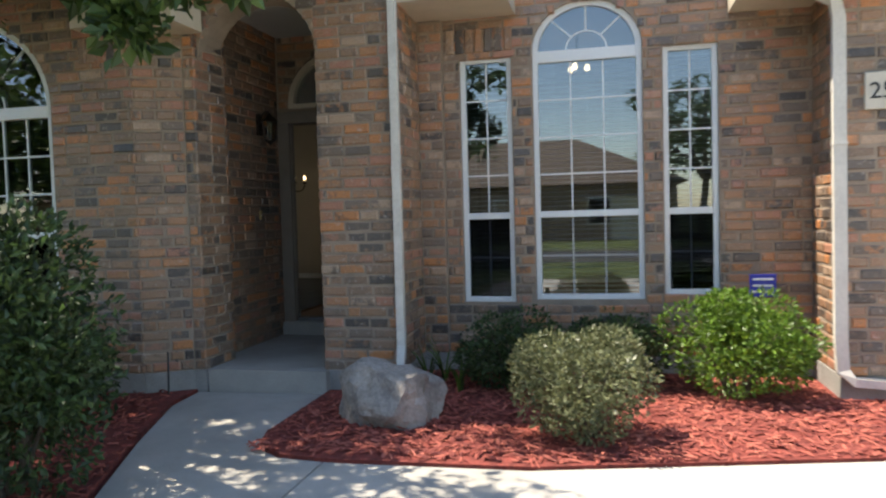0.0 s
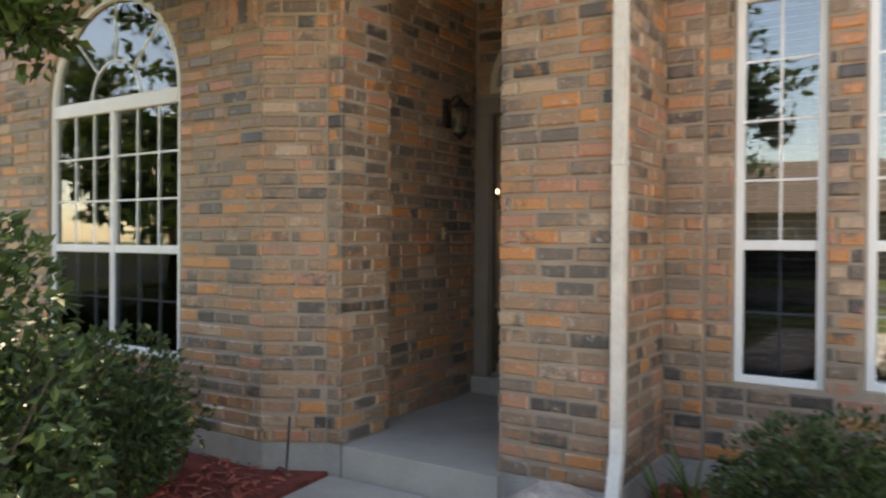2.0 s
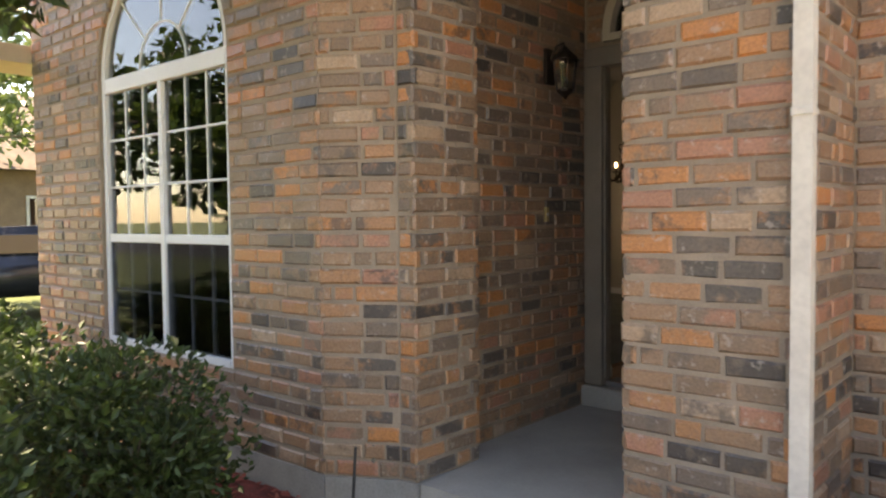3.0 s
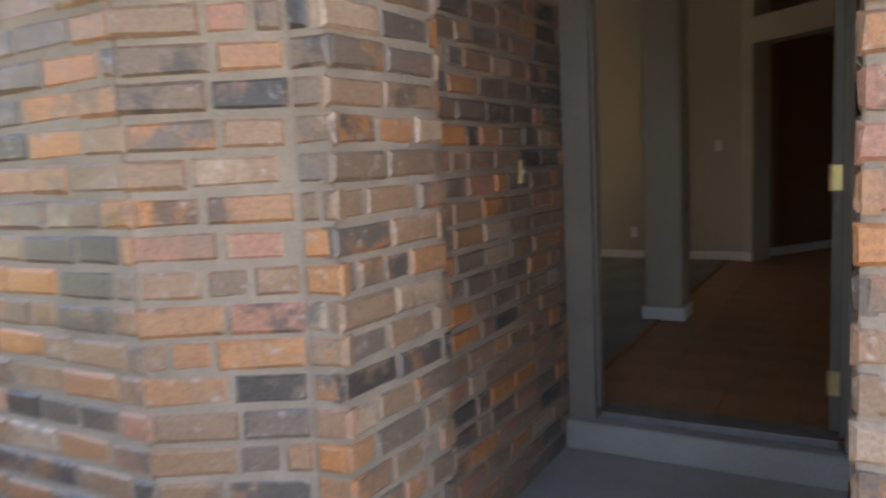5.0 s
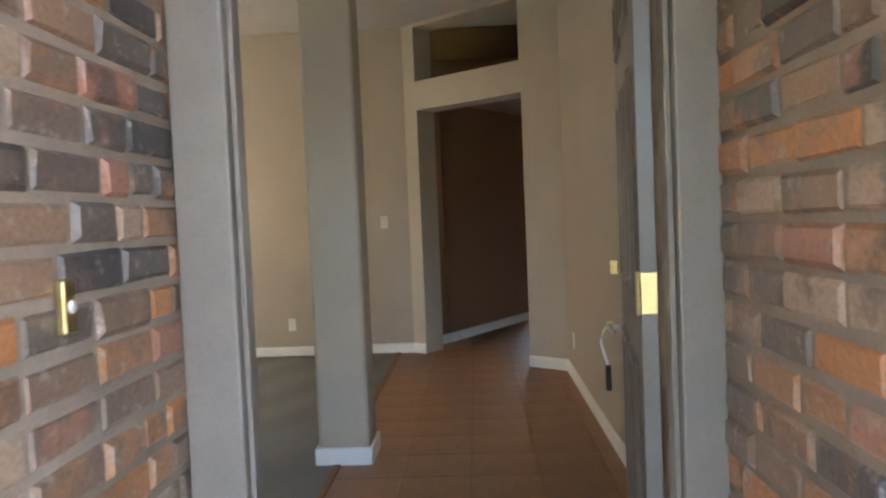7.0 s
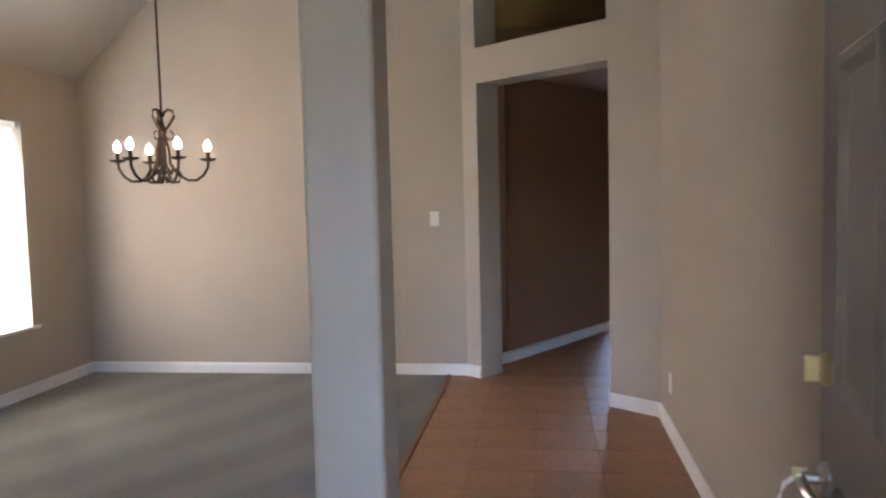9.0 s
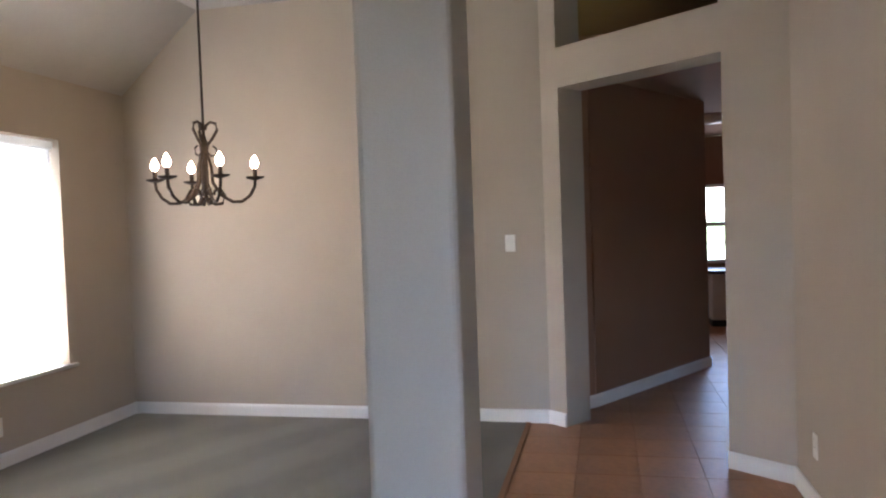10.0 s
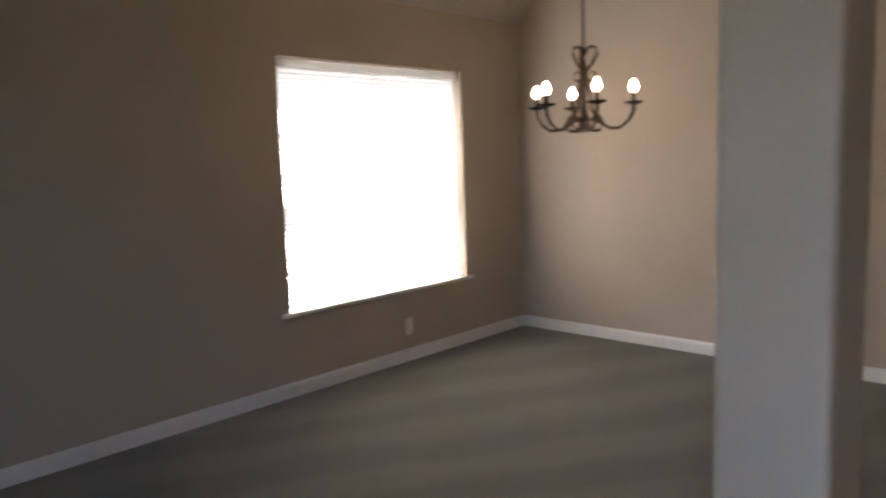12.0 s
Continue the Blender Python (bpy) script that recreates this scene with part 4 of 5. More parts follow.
def lily(x, y, n, length, seed):
    rng = random.Random(seed)
    ob = thing("lily_clump", pose(x, y, G + 0.02), "clump of green strap-leaved lily in the mulch", "plant", "lily clumps")
    for _ in range(n):
        bm = bmesh.new()
        a, l, lean = rng.uniform(0, math.tau), length * rng.uniform(0.7, 1.2), rng.uniform(0.25, 0.8)
        d, s = Vector((math.cos(a), math.sin(a), 0)), Vector((-math.sin(a), math.cos(a), 0))
        rows = []
        for i in range(6):
            t = i / 5
            c = d * (0.02 + lean * l * t * t) + Vector((0, 0, l * (t - 0.35 * lean * t * t)))
            w = 0.011 * (1 - t) ** 0.6 + 0.001
            rows.append((bm.verts.new(c - s * w), bm.verts.new(c + Vector((0, 0, -w * 0.5))), bm.verts.new(c + s * w)))
        for p, q in zip(rows, rows[1:]):
            bm.faces.new((p[0], p[1], q[1], q[0])), bm.faces.new((p[1], p[2], q[2], q[1]))
        part("leaf", bm, M_LEAF_BRIGHT if rng.random() < 0.4 else M_LEAF_TREE, ob)


lily(-0.70, 5.30, 16, 0.36, 41)
lily(-0.42, 5.20, 14, 0.34, 42)
lily(0.22, 5.00, 14, 0.36, 43)
lily(-0.62, 5.55, 12, 0.40, 44)

# boulder
rng = random.Random(8)
bm = bmesh.new()
bmesh.ops.create_icosphere(bm, subdivisions=4, radius=1.0)
cuts_ = [(Vector((rng.gauss(0, 1), rng.gauss(0, 1), rng.gauss(0, .7))).normalized(), rng.uniform(0.62, 0.9)) for _ in range(14)] + [(Vector((0.1, -0.2, 1)).normalized(), 0.72), (Vector((0.75, -0.55, 0.25)).normalized(), 0.70), (Vector((-0.6, -0.6, 0.4)).normalized(), 0.68)]
for vtx in bm.verts:
    c = vtx.co.copy()
    for n_, d_ in cuts_:
        over = c.dot(n_) - d_
        if over > 0:
            c -= n_ * over * 0.92
    c += c.normalized() * (0.10 * noise.noise(c * 2.3) + 0.05 * noise.noise(c * 6) + 0.025 * noise.noise(c * 14))
    vtx.co = Vector((c.x * 0.42, c.y * 0.36, c.z * 0.37 + 0.13))
rock = part("boulder", bm, M_ROCK)
rock.matrix_world = pose(-0.745, 4.40, G, 0, 0, 25)
tagged(rock, "rough grey-brown boulder resting in the red mulch", "boulder")


# ---- downspouts and gutters ----
def pipe(name, path, w, d, label, straps=()):
    """A rectangular downspout along a path, with straps."""
    ob = thing(name, pose(0, 0, 0), label, "downspout")
    bm = bmesh.new()
    pts = [Vector(p) for p in path]
    rings = []
    for i, p in enumerate(pts):
        t = (pts[min(i + 1, len(pts) - 1)] - pts[max(i - 1, 0)]).normalized()
        s = Vector((1, 0, 0)) if abs(t.x) < 0.9 else Vector((0, 1, 0))
        s = (s - t * s.dot(t)).normalized()
        u = t.cross(s)
        rings.append([bm.verts.new(p + s * w * a + u * d * b) for a, b in ((-.5, -.5), (-.25, -.56), (0, -.5), (.25, -.56), (.5, -.5), (.5, .5), (-.5, .5))])
    for a, b in zip(rings, rings[1:]):
        for k in range(7):
            bm.faces.new((a[k], a[(k + 1) % 7], b[(k + 1) % 7], b[k]))
    bm.faces.new(rings[0][::-1]), bm.faces.new(rings[-1])
    bmesh.ops.recalc_face_normals(bm, faces=bm.faces[:])
    part("pipe", bm, M_PIPE, ob)
    for x, y, z in straps:
        part("strap", soft_box(x - w * 0.56, x + w * 0.56, y - d * 0.62, y + d * 0.6, z - 0.012, z + 0.012, 0.002, 1), M_PIPE, ob)
    return ob


pipe("downspout", [(-0.872, 5.135, 2.80), (-0.872, 5.135, 2.6), (-0.872, 5.135, 0.18), (-0.865, 5.11, 0.05), (-0.83, 4.93, -0.20), (-0.81, 4.83, -0.29)], 0.062, 0.055,
     "cream painted metal downspout on the brick pier", [(-0.872, 5.135, 1.45)])
pipe("downspout", [(1.86, 5.50, 2.72), (2.08, 5.30, 2.66), (2.30, 5.235, 2.50), (2.325, 5.235, 2.38), (2.335, 5.235, 0.10), (2.345, 5.23, -0.10), (2.42, 5.22, -0.18), (2.75, 5.21, -0.20)], 0.085, 0.06,
     "cream painted metal downspout on the garage corner", [(2.33, 5.235, 1.5)])
ob = thing("gutter", pose(0, 0, 0), "cream metal eave gutter", "gutter")
part("trough", soft_box(1.70, 2.02, 5.46, 5.548, 2.70, 2.82, 0.015), M_PIPE, ob)

# house number plaque
plaque = thing("house_number", pose(2.60, 5.265, 1.86), "pale plaque with dark house number on brick", "house number")
part("plate", soft_box(-0.10, 0.20, -0.012, 0.026, -0.13, 0.13, 0.008), M_SIGN, plaque)
font = bpy.data.curves.new("number_text", "FONT")
font.body, font.size, font.extrude = "25", 0.16, 0.003
txt = new("number_text", font)
bpy.context.view_layer.update()
me = bpy.data.meshes.new_from_object(txt.evaluated_get(bpy.context.evaluated_depsgraph_get()))
bpy.data.objects.remove(txt)
me.materials.append(M_BLACK)
num = new("digits", me)
num.parent = plaque
num.matrix_local = pose(-0.075, -0.016, -0.055, 90)

# small blue yard sign
sign = thing("yard_sign", pose(1.93, 5.80, G), "small blue yard sign with pale stripes on a stake", "yard sign")
part("stake", tube(bmesh.new(), [(0, 0.008, 0), (0, 0.008, 0.78)], 0.006, 8), M_STEEL, sign)
part("plate", soft_box(-0.10, 0.10, -0.006, 0.0, 0.70, 0.88, 0.003), M_BLUE, sign)
for z in (0.74, 0.79, 0.84):
    part("stripe", soft_box(-0.075, 0.075, -0.009, -0.0065, z - 0.008, z + 0.008, 0.001, 1), M_WHITE, sign)

# thin black stake by the porch corner
stake = thing("garden_stake", pose(-2.80, 4.90, G), "thin black metal garden stake", "stake")
part("rod", tube(bmesh.new(), [(0.03, -0.06, 0), (0.0, 0.0, 0.36)], 0.008, 8), M_BLACK, stake)

# porch lantern and bell push
lantern = thing("wall_lantern", pose(-2.70, 6.45, 1.95, 0, 0, 90), "dark bronze porch wall lantern", "lantern")
part("backplate", soft_box(-0.05, 0.05, -0.03, -0.005, -0.02, 0.20, 0.006), M_IRON, lantern)
part("arm", tube(bmesh.new(), [(0, -0.02, 0.12), (0, -0.07, 0.21), (0, -0.12, 0.22), (0, -0.13, 0.18)], 0.009, 8), M_IRON, lantern)
part("roof", turned(bmesh.new(), [(0.012, 0.20), (0.03, 0.175), (0.085, 0.125), (0.088, 0.115)], 8, (0, -0.13, 0)), M_IRON, lantern)
part("glass", turned(bmesh.new(), [(0.07, 0.115), (0.05, -0.06)], 8, (0, -0.13, 0)), M_CLEAR, lantern)
part("base", turned(bmesh.new(), [(0.055, -0.06), (0.055, -0.075), (0.02, -0.10), (0.006, -0.12)], 8, (0, -0.13, 0)), M_IRON, lantern)
for k in range(4):
    a = math.tau * (k + 0.5) / 4
    part("rib", tube(bmesh.new(), [(0.072 * math.cos(a), -0.13 + 0.072 * math.sin(a), 0.115), (0.053 * math.cos(a), -0.13 + 0.053 * math.sin(a), -0.06)], 0.005, 6), M_IRON, lantern)
bell = thing("doorbell", pose(-2.70, 6.43, 1.13, 0, 0, 90), "small brass doorbell button on the brick", "doorbell")
part("plate", soft_box(-0.018, 0.018, -0.014, 0.004, -0.045, 0.045, 0.004), M_BRASS, bell)
part("button", turned(bmesh.new(), [(0.010, 0), (0.010, 0.004), (0.006, 0.006)], 16), M_PLATE, bell).matrix_local = pose(0, -0.013, 0.0, 90)


# ---- trees ----
def tree(x, y, z0, height, spread, lean, material, seed, label, n=9000, size=0.09, tufts=70, low=0.4, extra=()):
    """A tapered trunk that forks into limbs, with leaves in loose tufts about the twigs."""
    rng = random.Random(seed)
    ob = thing("tree", pose(x, y, z0), label, "tree")
    fork = height * low
    bm = bmesh.new()
    top = Vector((lean[0], lean[1], fork))
    r = height * 0.022
    tube(bm, [(0, 0, -0.05), (lean[0] * 0.2, lean[1] * 0.2, fork * 0.3), (lean[0] * 0.55, lean[1] * 0.55, fork * 0.65), tuple(top)], [r * 1.35, r * 1.05, r * 0.95, r * 0.85], 12)
    part("trunk", bm, M_BARK, ob)
    tips = []
    for k in range(9):
        bm = bmesh.new()
        a = math.tau * k / 9 + rng.uniform(-.3, .3)
        reach = spread * rng.uniform(0.45, 0.8)
        end = top + Vector((reach * math.cos(a), reach * math.sin(a), (height - fork) * rng.uniform(0.15, 0.75)))
        mid = top.lerp(end, 0.5) + Vector((0, 0, 0.12 * height * rng.uniform(0.2, 1)))
        tube(bm, [tuple(top), tuple(mid), tuple(end)], [r * 0.6, r * 0.35, r * 0.12], 8)
        for _ in range(tufts // 9):
            t = rng.uniform(0.35, 1.0)
            b = (mid.lerp(end, t) if t > 0.5 else top.lerp(mid, t * 2)) + Vector((rng.gauss(0, .2), rng.gauss(0, .2), rng.gauss(0, .14))) * spread
            tube(bm, [tuple(mid.lerp(end, t * 0.8)), tuple(b)], [r * 0.12, r * 0.04], 5)
            tips.append((b, rng.uniform(0.10, 0.2) * spread))
        part("limb", bm, M_BARK, ob)
    for p, q, rad in extra:
        p, q = Vector(p) - Vector((x, y, z0)), Vector(q) - Vector((x, y, z0))
        bm = bmesh.new()
        tube(bm, [tuple(top), tuple(top.lerp(p, 0.6) + Vector((0, 0, 0.25))), tuple(p), tuple(q)], [r * 0.4, r * 0.2, r * 0.08, r * 0.03], 6)
        tips += [(p.lerp(q, t), rad) for t in (0.0, 0.25, 0.5, 0.75, 1.0)]
        part("limb", bm, M_BARK, ob)

    def where():
        c, rad = rng.choice(tips)
        o = Vector((rng.gauss(0, 1), rng.gauss(0, 1), rng.gauss(0, .8))).normalized()
        return c + o * rad * rng.uniform(0.1, 1.0), o

    leaf_mesh("crown", leaves(rng, n, where, size, 0.6), material, ob)
    return ob


tree(-4.25, 2.95, G, 6.2, 2.7, (0.75, 0.65), M_LEAF_TREE, 51, "leafy yard tree leaning over the front walk", 30000, 0.09, 110, 0.46,
     [((-1.9, 2.5, 2.75), (-1.32, 2.5, 1.98), 0.17), ((-1.9, 2.4, 2.9), (-1.25, 2.7, 2.25), 0.18), ((-3.6, 3.5, 2.6), (-3.2, 3.6, 2.05), 0.20), ((-1.6, 2.2, 3.1), (-0.85, 2.6, 2.22), 0.16)])
for k, (x, y, h, s) in enumerate(((-13, 9, 7, 3.5), (-17, 5, 8, 4), (-12, 14, 7.5, 3.6), (-20, 12, 9, 4.5), (-9, -22, 9, 4.5), (5, -24, 8, 4), (-22, -20, 10, 5), (14, -23, 9, 4.5), (-6, -7.5, 6.5, 3.2), (9.5, -7, 7, 3.4), (-14, -3.5, 7, 3.6), (-16, 0.8, 7.5, 3.8), (-12, -1.2, 5, 2.6))):
    tree(x, y, G - 0.06, h, s, (0.2, 0.1), M_LEAF_FAR if k < 4 else M_LEAF_TREE, 60 + k, "broad leafy street tree on the lawn", 3200, 0.26, 54, 0.34)


# ---- far houses and a parked car ----
def far_house(x, y, w, d, turn, label):
    ob = thing("house", pose(x, y, G - 0.06, 0, 0, turn), label, "house")
    part("wall", box(bmesh.new(), -w / 2, w / 2, -d / 2, d / 2, 0, 2.9), M_HOUSE, ob)
    bm = bmesh.new()
    e = 0.5
    lo = [bm.verts.new(p) for p in ((-w / 2 - e, -d / 2 - e, 2.85), (w / 2 + e, -d / 2 - e, 2.85), (w / 2 + e, d / 2 + e, 2.85), (-w / 2 - e, d / 2 + e, 2.85))]
    hi = [bm.verts.new((-w / 2 + d / 2, 0, 5.6)), bm.verts.new((w / 2 - d / 2, 0, 5.6))]
    bm.faces.new(lo[::-1])
    bm.faces.new((lo[0], lo[1], hi[1], hi[0])), bm.faces.new((lo[2], lo[3], hi[0], hi[1]))
    bm.faces.new((lo[1], lo[2], hi[1])), bm.faces.new((lo[3], lo[0], hi[0]))
    part("roof", bm, M_ROOF, ob)
    for side in (-1, 1):
        for k in range(3):
            cx = -w / 2 + w * (k + 0.6) / 3.4
            win = part("window", box(bmesh.new(), cx - 0.6, cx + 0.6, side * d / 2 - 0.03, side * d / 2 + 0.03, 0.8, 2.2), M_WHITE, ob)
            part("pane", box(bmesh.new(), cx - 0.52, cx + 0.52, side * d / 2 - 0.04, side * d / 2 + 0.04, 0.88, 2.12), M_DARKGLASS, win)
    part("door", soft_box(w / 2 - 3.2, w / 2 - 0.5, d / 2 - 0.02, d / 2 + 0.05, 0, 2.2, 0.02), M_CREAM, ob)


far_house(-4, -30, 16, 10, 0, "low brick house across the street")
far_house(16, -31, 16, 10, 0, "low brick house across the street")
far_house(-24, -30, 15, 10, 0, "low brick house across the street")
far_house(-26, 11, 14, 10, 90, "low brick house beyond the side lawn")


def car(x, y, turn, label):
    ob = thing("car", pose(x, y, G - 0.05, 0, 0, turn), label, "car")
    bm = bmesh.new()
    prof = [(-2.2, 0.35), (-2.25, 0.7), (-2.1, 0.92), (-1.55, 1.0), (-1.0, 1.42), (0.45, 1.45), (1.15, 1.0), (2.05, 0.88), (2.25, 0.65), (2.22, 0.35)]
    a, b = [bm.verts.new((px, -0.85, pz)) for px, pz in prof], [bm.verts.new((px, 0.85, pz)) for px, pz in prof]
    bm.faces.new(a), bm.faces.new(b[::-1])
    for i in range(len(prof)):
        j = (i + 1) % len(prof)
        bm.faces.new((a[i], b[i], b[j], a[j]))
    bmesh.ops.bevel(bm, geom=bm.edges[:], offset=0.07, segments=2, affect="EDGES")
    part("body", bm, M_CAR, ob, "", True)
    for s in (-1, 1):
        part("side_window", soft_box(-0.85, 0.55, s * 0.83, s * 0.87, 1.02, 1.32, 0.01), M_DARKGLASS, ob)
        for px in (-1.4, 1.4):
            wh = part("wheel", turned(bmesh.new(), [(0.28, -0.1), (0.33, -0.07), (0.33, 0.07), (0.28, 0.1)], 24), M_BLACK, ob)
            wh.matrix_local = pose(px, s * 0.8, 0.33, 90)
            part("rim", turned(bmesh.new(), [(0.2, -0.105), (0.2, 0.105)], 16), M_STEEL, wh)
    part("windscreen", soft_box(0.62, 0.9, -0.7, 0.7, 1.12, 1.2, 0.01), M_DARKGLASS, ob)


car(-13.2, 7.2, 80, "dark parked car on the side street")
# unseen fence added outside the dining window, a sunlit backdrop that brightens it
fence = thing("fence", pose(-9.2, 8.5, G - 0.06), "unseen weathered wooden fence added as a bright backdrop to the dining window", "fence")
M_FENCE = paint("weathered_cedar", (0.30, 0.22, 0.15), 0.9, var=0.3, scale=4, fine=40, bump=0.4, stretch=(6, 6, 0.7))
for k in range(36):
    part("board", box(bmesh.new(), -0.01, 0.01, k * 0.15, k * 0.15 + 0.14, 0.02, 1.8 + 0.01 * (k % 3)), M_FENCE, fence)
for z in (0.4, 1.4):
    part("rail", box(bmesh.new(), 0.012, 0.05, 0, 5.4, z, z + 0.09), M_FENCE, fence)


# ---- things indoors ----
def chandelier(x, y, zb, ceiling, turn):
    """Scrolled iron arms with candle bulbs round a basket of scrolls, hung on a chain rod."""
    ob = thing("chandelier", pose(x, y, zb, 0, 0, turn), "bronze iron chandelier with lit candle bulbs on scrolled arms", "chandelier")
    part("rod", tube(bmesh.new(), [(0, 0, 0.45), (0, 0, ceiling - zb - 0.02)], 0.007, 8), M_IRON, ob)
    part("canopy", turned(bmesh.new(), [(0.012, -0.05), (0.03, -0.035), (0.065, -0.012), (0.068, 0.0)], 20, (0, 0, ceiling - zb)), M_IRON, ob)
    part("stem", turned(bmesh.new(), [(0.004, 0.016), (0.018, 0.032), (0.010, 0.057), (0.018, 0.081), (0.008, 0.113), (0.007, 0.275), (0.023, 0.30), (0.028, 0.33), (0.015, 0.373), (0.008, 0.405), (0.007, 0.46)], 14), M_IRON, ob)
    for k in (0, 2, 3, 4, 5):
        a = math.tau * k / 6
        c, s = math.cos(a), math.sin(a)
        P = lambda r, z: (0.81 * r * c, 0.81 * r * s, 0.81 * z)
        Q = lambda rows: [(r, 0.81 * z) for r, z in rows]
        arm = part("arm", tube(bmesh.new(), [P(0.02, 0.36), P(0.045, 0.26), P(0.05, 0.16), P(0.10, 0.07), P(0.18, 0.02), P(0.245, 0.02), P(0.30, 0.06), P(0.335, 0.12), P(0.34, 0.17)], 0.009, 8), M_IRON, ob)
        part("drip_pan", turned(bmesh.new(), Q([(0.012, 0.165), (0.045, 0.178), (0.052, 0.190), (0.030, 0.186), (0.012, 0.186)]), 16, P(0.34, 0)), M_IRON, arm)
        part("candle", turned(bmesh.new(), Q([(0.0125, 0.185), (0.0125, 0.245), (0.010, 0.248)]), 12, P(0.34, 0)), M_IRON, arm)
        part("bulb", turned(bmesh.new(), Q([(0.009, 0.248), (0.021, 0.268), (0.023, 0.286), (0.013, 0.318), (0.003, 0.338)]), 12, P(0.34, 0)), M_BULB, arm, "lit flame-shaped bulb", True)
        part("lower_scroll", tube(bmesh.new(), [P(0.02, 0.05 + 0.0), P(0.06, 0.005), P(0.11, 0.01), P(0.13, 0.06), P(0.10, 0.11), P(0.06, 0.10), P(0.055, 0.07)], 0.009, 7), M_IRON, ob)
        if k % 2 == 0:
            part("upper_scroll", tube(bmesh.new(), [P(0.012, 0.40), P(0.06, 0.46), P(0.095, 0.52), P(0.085, 0.565), P(0.05, 0.575), P(0.02, 0.555), P(0.012, 0.52)], 0.0085, 7), M_IRON, ob)
            part("mid_scroll", tube(bmesh.new(), [P(0.015, 0.38), P(0.05, 0.34), P(0.08, 0.35), P(0.085, 0.39), P(0.06, 0.41)], 0.0055, 7), M_IRON, ob)
    return ob


def lamp_glow(x, y, z, power):
    data = bpy.data.lights.new("chandelier_light", "POINT")
    data.energy, data.color, data.shadow_soft_size = power, (1.0, 0.74, 0.46), 0.22
    new("chandelier_light", data).location = (x, y, z)


ch = chandelier(-4.42, 10.86, 1.525, H, 16.3)
lamp_glow(-4.42, 10.86, 1.80, 0.022)
# small lit three-bulb light in the study
lit = thing("study_light", pose(0.43, 8.0, 2.62), "small bronze ceiling light with three lit bulbs", "ceiling light")
part("rod", tube(bmesh.new(), [(0, 0, 0.05), (0, 0, H - 2.62)], 0.008, 8), M_IRON, lit)
for k in range(3):
    a = math.tau * k / 3 + 0.3
    arm = part("arm", tube(bmesh.new(), [(0, 0, 0.06), (0.06 * math.cos(a), 0.06 * math.sin(a), 0.0), (0.11 * math.cos(a), 0.11 * math.sin(a), 0.02)], 0.006, 7), M_IRON, lit)
    part("bulb", turned(bmesh.new(), [(0.010, 0.02), (0.028, 0.045), (0.030, 0.065), (0.018, 0.095), (0.003, 0.105)], 12, (0.11 * math.cos(a), 0.11 * math.sin(a), 0)), M_BULB, arm, "lit bulb", True)



def wall_plate(x, y, z, turn, label, category, outlet):
    ob = thing("outlet" if outlet else "light_switch", pose(x, y, z, 0, 0, turn), label, category)
    part("plate", soft_box(-0.035, 0.035, -0.006, 0.0, -0.058, 0.058, 0.003), M_PLATE, ob)
    if outlet:
        for dz in (-0.02, 0.02):
            part("socket", soft_box(-0.016, 0.016, -0.009, -0.005, dz - 0.014, dz + 0.014, 0.003), M_PLATE, ob)
    else:
        part("rocker", soft_box(-0.016, 0.016, -0.010, -0.005, -0.033, 0.033, 0.002), M_PLATE, ob)


wall_plate(-2.865, BACK, 1.23, 0, "white rocker light switch on the greige wall", "switch", False)
wall_plate(LEFT, 10.76, 0.25, 90, "white electrical outlet below the window", "outlet", True)
wall_plate(-3.78, BACK, 0.30, 0, "white electrical outlet low on the wall", "outlet", True)
wall_plate(RIGHT, 10.71, 0.30, -90, "white electrical outlet low on the entry wall", "outlet", True)

# kitchen end seen through the hall
sash_window("window_6", pose(-1.06, 17.26, 0), 1.18, 0.75, 1.26, 1.78, 2, 2, 2, 0, "bright kitchen window at the end of the hall")
cab = thing("base_cabinet", pose(-0.98, 16.55, 0), "pale grey base cabinet with a dark worktop", "cabinet")
part("body", soft_box(0, 1.6, 0.02, 0.6, 0.09, 0.66, 0.004), M_WHITE, cab)
part("toe_kick", box(bmesh.new(), 0.01, 1.59, 0.07, 0.58, 0, 0.089), M_BLACK, cab)
for k in range(3):
    d = part("door", soft_box(0.01 + k * 0.53, 0.52 + k * 0.53, 0.0, 0.019, 0.11, 0.65, 0.004), M_WHITE, cab)
    part("handle", tube(bmesh.new(), [(0.47 + k * 0.53, -0.015, 0.48), (0.47 + k * 0.53, -0.015, 0.58)], 0.005, 8), M_STEEL, d)
top = part("worktop", soft_box(-1.02, 0.66, 16.52, 17.19, 0.662, 0.70, 0.006), M_BLACK)
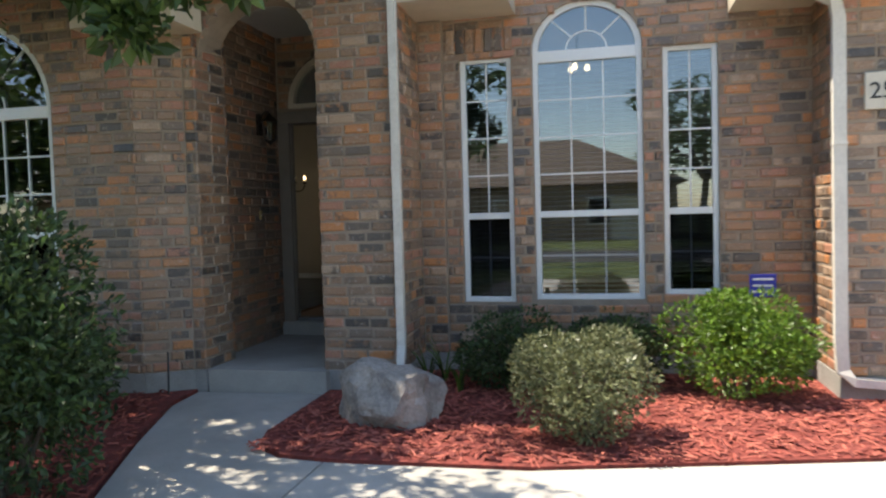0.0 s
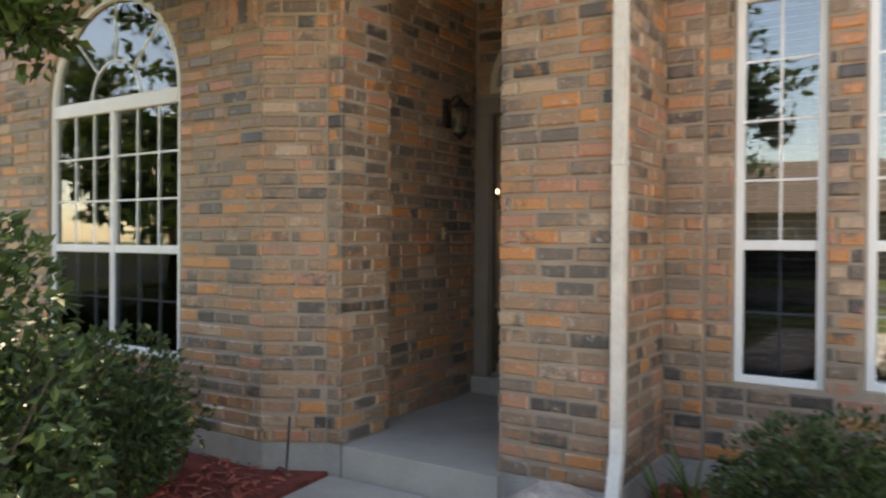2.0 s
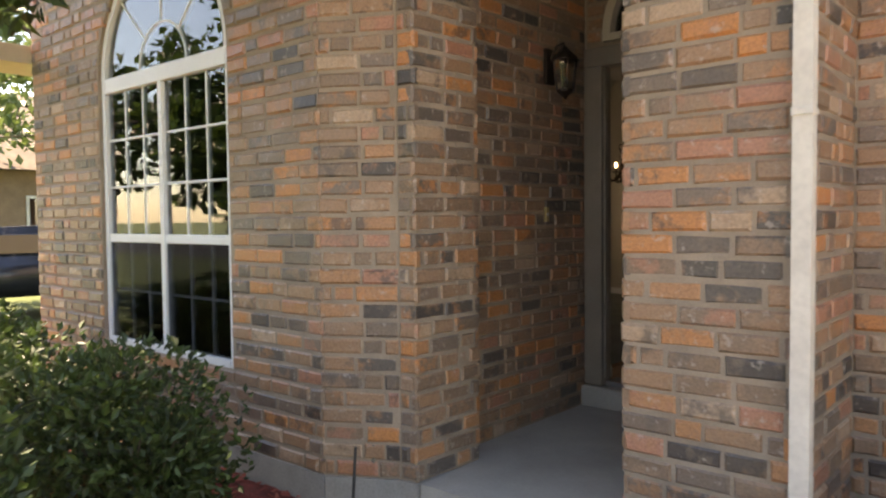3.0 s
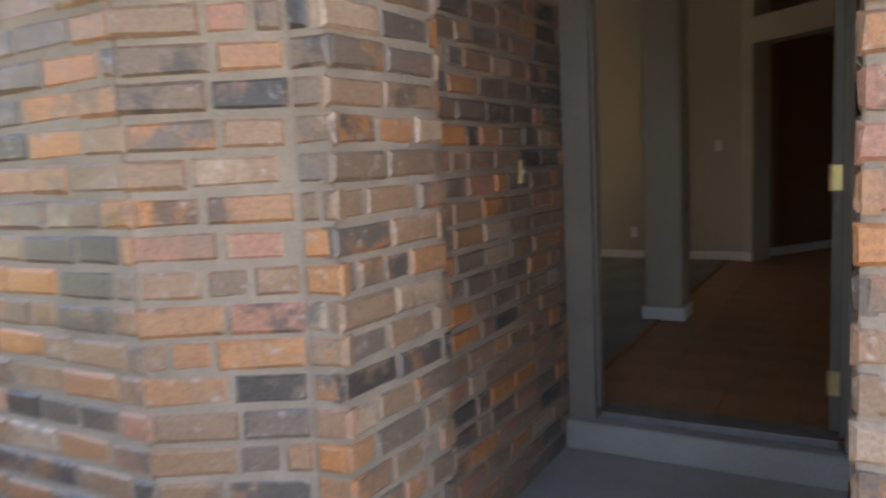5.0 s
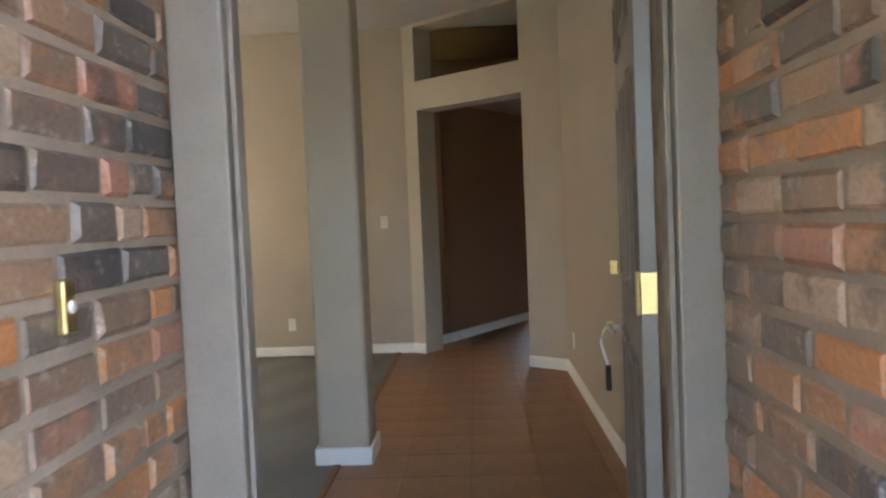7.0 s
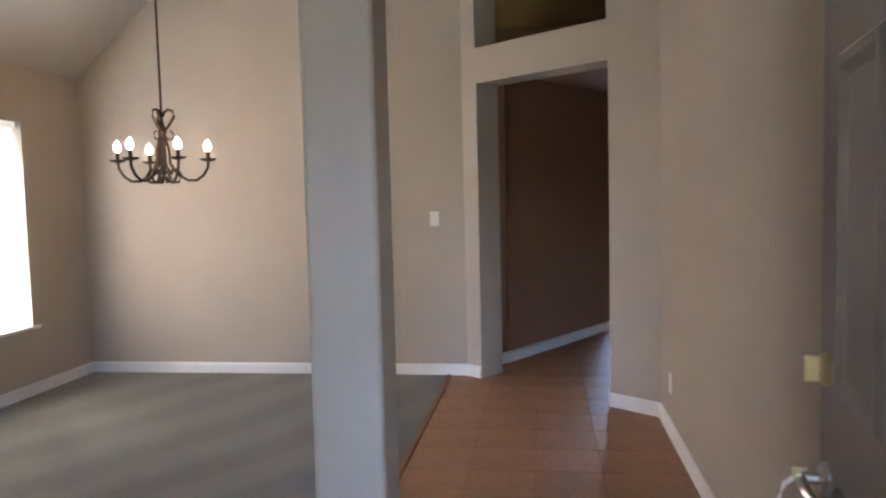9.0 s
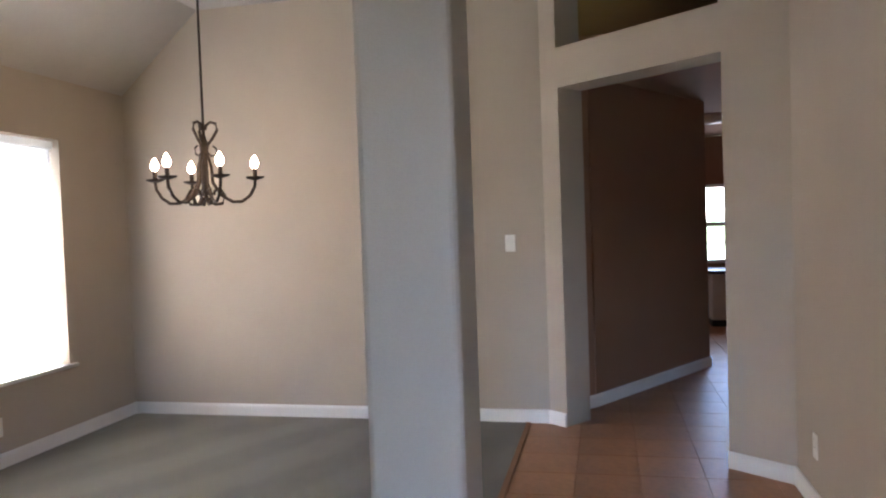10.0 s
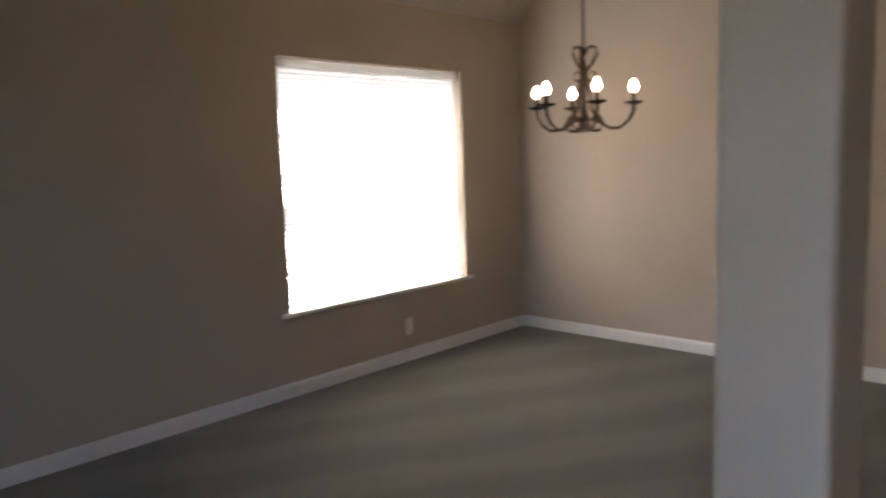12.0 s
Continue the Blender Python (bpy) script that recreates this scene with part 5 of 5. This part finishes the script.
tagged(top, "dark kitchen worktop on the base cabinet", "worktop")
fix = thing("ceiling_light", pose(-1.10, 15.2, 2.41), "white round flush ceiling light, unlit", "ceiling light")
part("pan", turned(bmesh.new(), [(0.15, -0.02), (0.16, 0.0)], 24), M_WHITE, fix)
part("shade", turned(bmesh.new(), [(0.03, -0.09), (0.09, -0.08), (0.13, -0.05), (0.14, -0.021)], 24), M_PLATE, fix, "", True)
window_light("skylight_kitchen", look((-0.47, 17.12, 1.26), (-0.9, 12, 0.9)), 1.0, 0.9, 0.5)

# ---- floor tiles and brick facing ----
tile_bed = bpy.data.objects["floor_tile_bed"]
tile_me = None
TS = 0.333
for i in range(16):
    for j in range(31):
        x, y = -2.752 + i * TS, 7.09 + j * TS
        if (y < 11.0 and x > -1.25) or (x > -0.6 and y < 13) or x > 1.2 or (y > 13.5 and x < -1.95) or (y > 15.5 and x < -1.7):
            continue
        if tile_me is None:
            t0 = part("tile", soft_box(0, TS - 0.004, 0, TS - 0.004, -0.004, 0.002, 0.002, 1), M_TILE, tile_bed)
            tile_me = t0.data
        else:
            t0 = new("tile", tile_me)
            t0.parent = tile_bed
        t0.location = (x, y, 0)


def soldier_row(parent, f, s0, s1, z, seed):
    """Bricks standing on end in a row along a face."""
    rng = random.Random(seed)
    turn = math.atan2(f.u.y, f.u.x)
    for k in range(int((s1 - s0) / COURSE)):
        ob = new("brick", brick_mesh(0.21, rng.randrange(4)))
        ob.parent = parent
        ob.matrix_world = Matrix.Translation(f.at(s0 + k * COURSE + COURSE, 0.016, z)) @ Matrix.Rotation(turn, 4, "Z") @ Matrix.Rotation(radians(-90), 4, "Y")


soldier_row(bpy.data.objects["wall_front_right"], Face((-0.68, 6.04), (2.36, 6.04), 0.2), 0.02, 0.68, 2.50, 71)
soldier_row(bpy.data.objects["wall_front_left"], Face((-6.45, 4.86), (-3.01, 4.88), 0.16), 2.95, 3.42, 2.40, 72)
for ob, faces, near, seed, limit in LATER:
    lay_bricks(ob, faces, near, seed, limit)
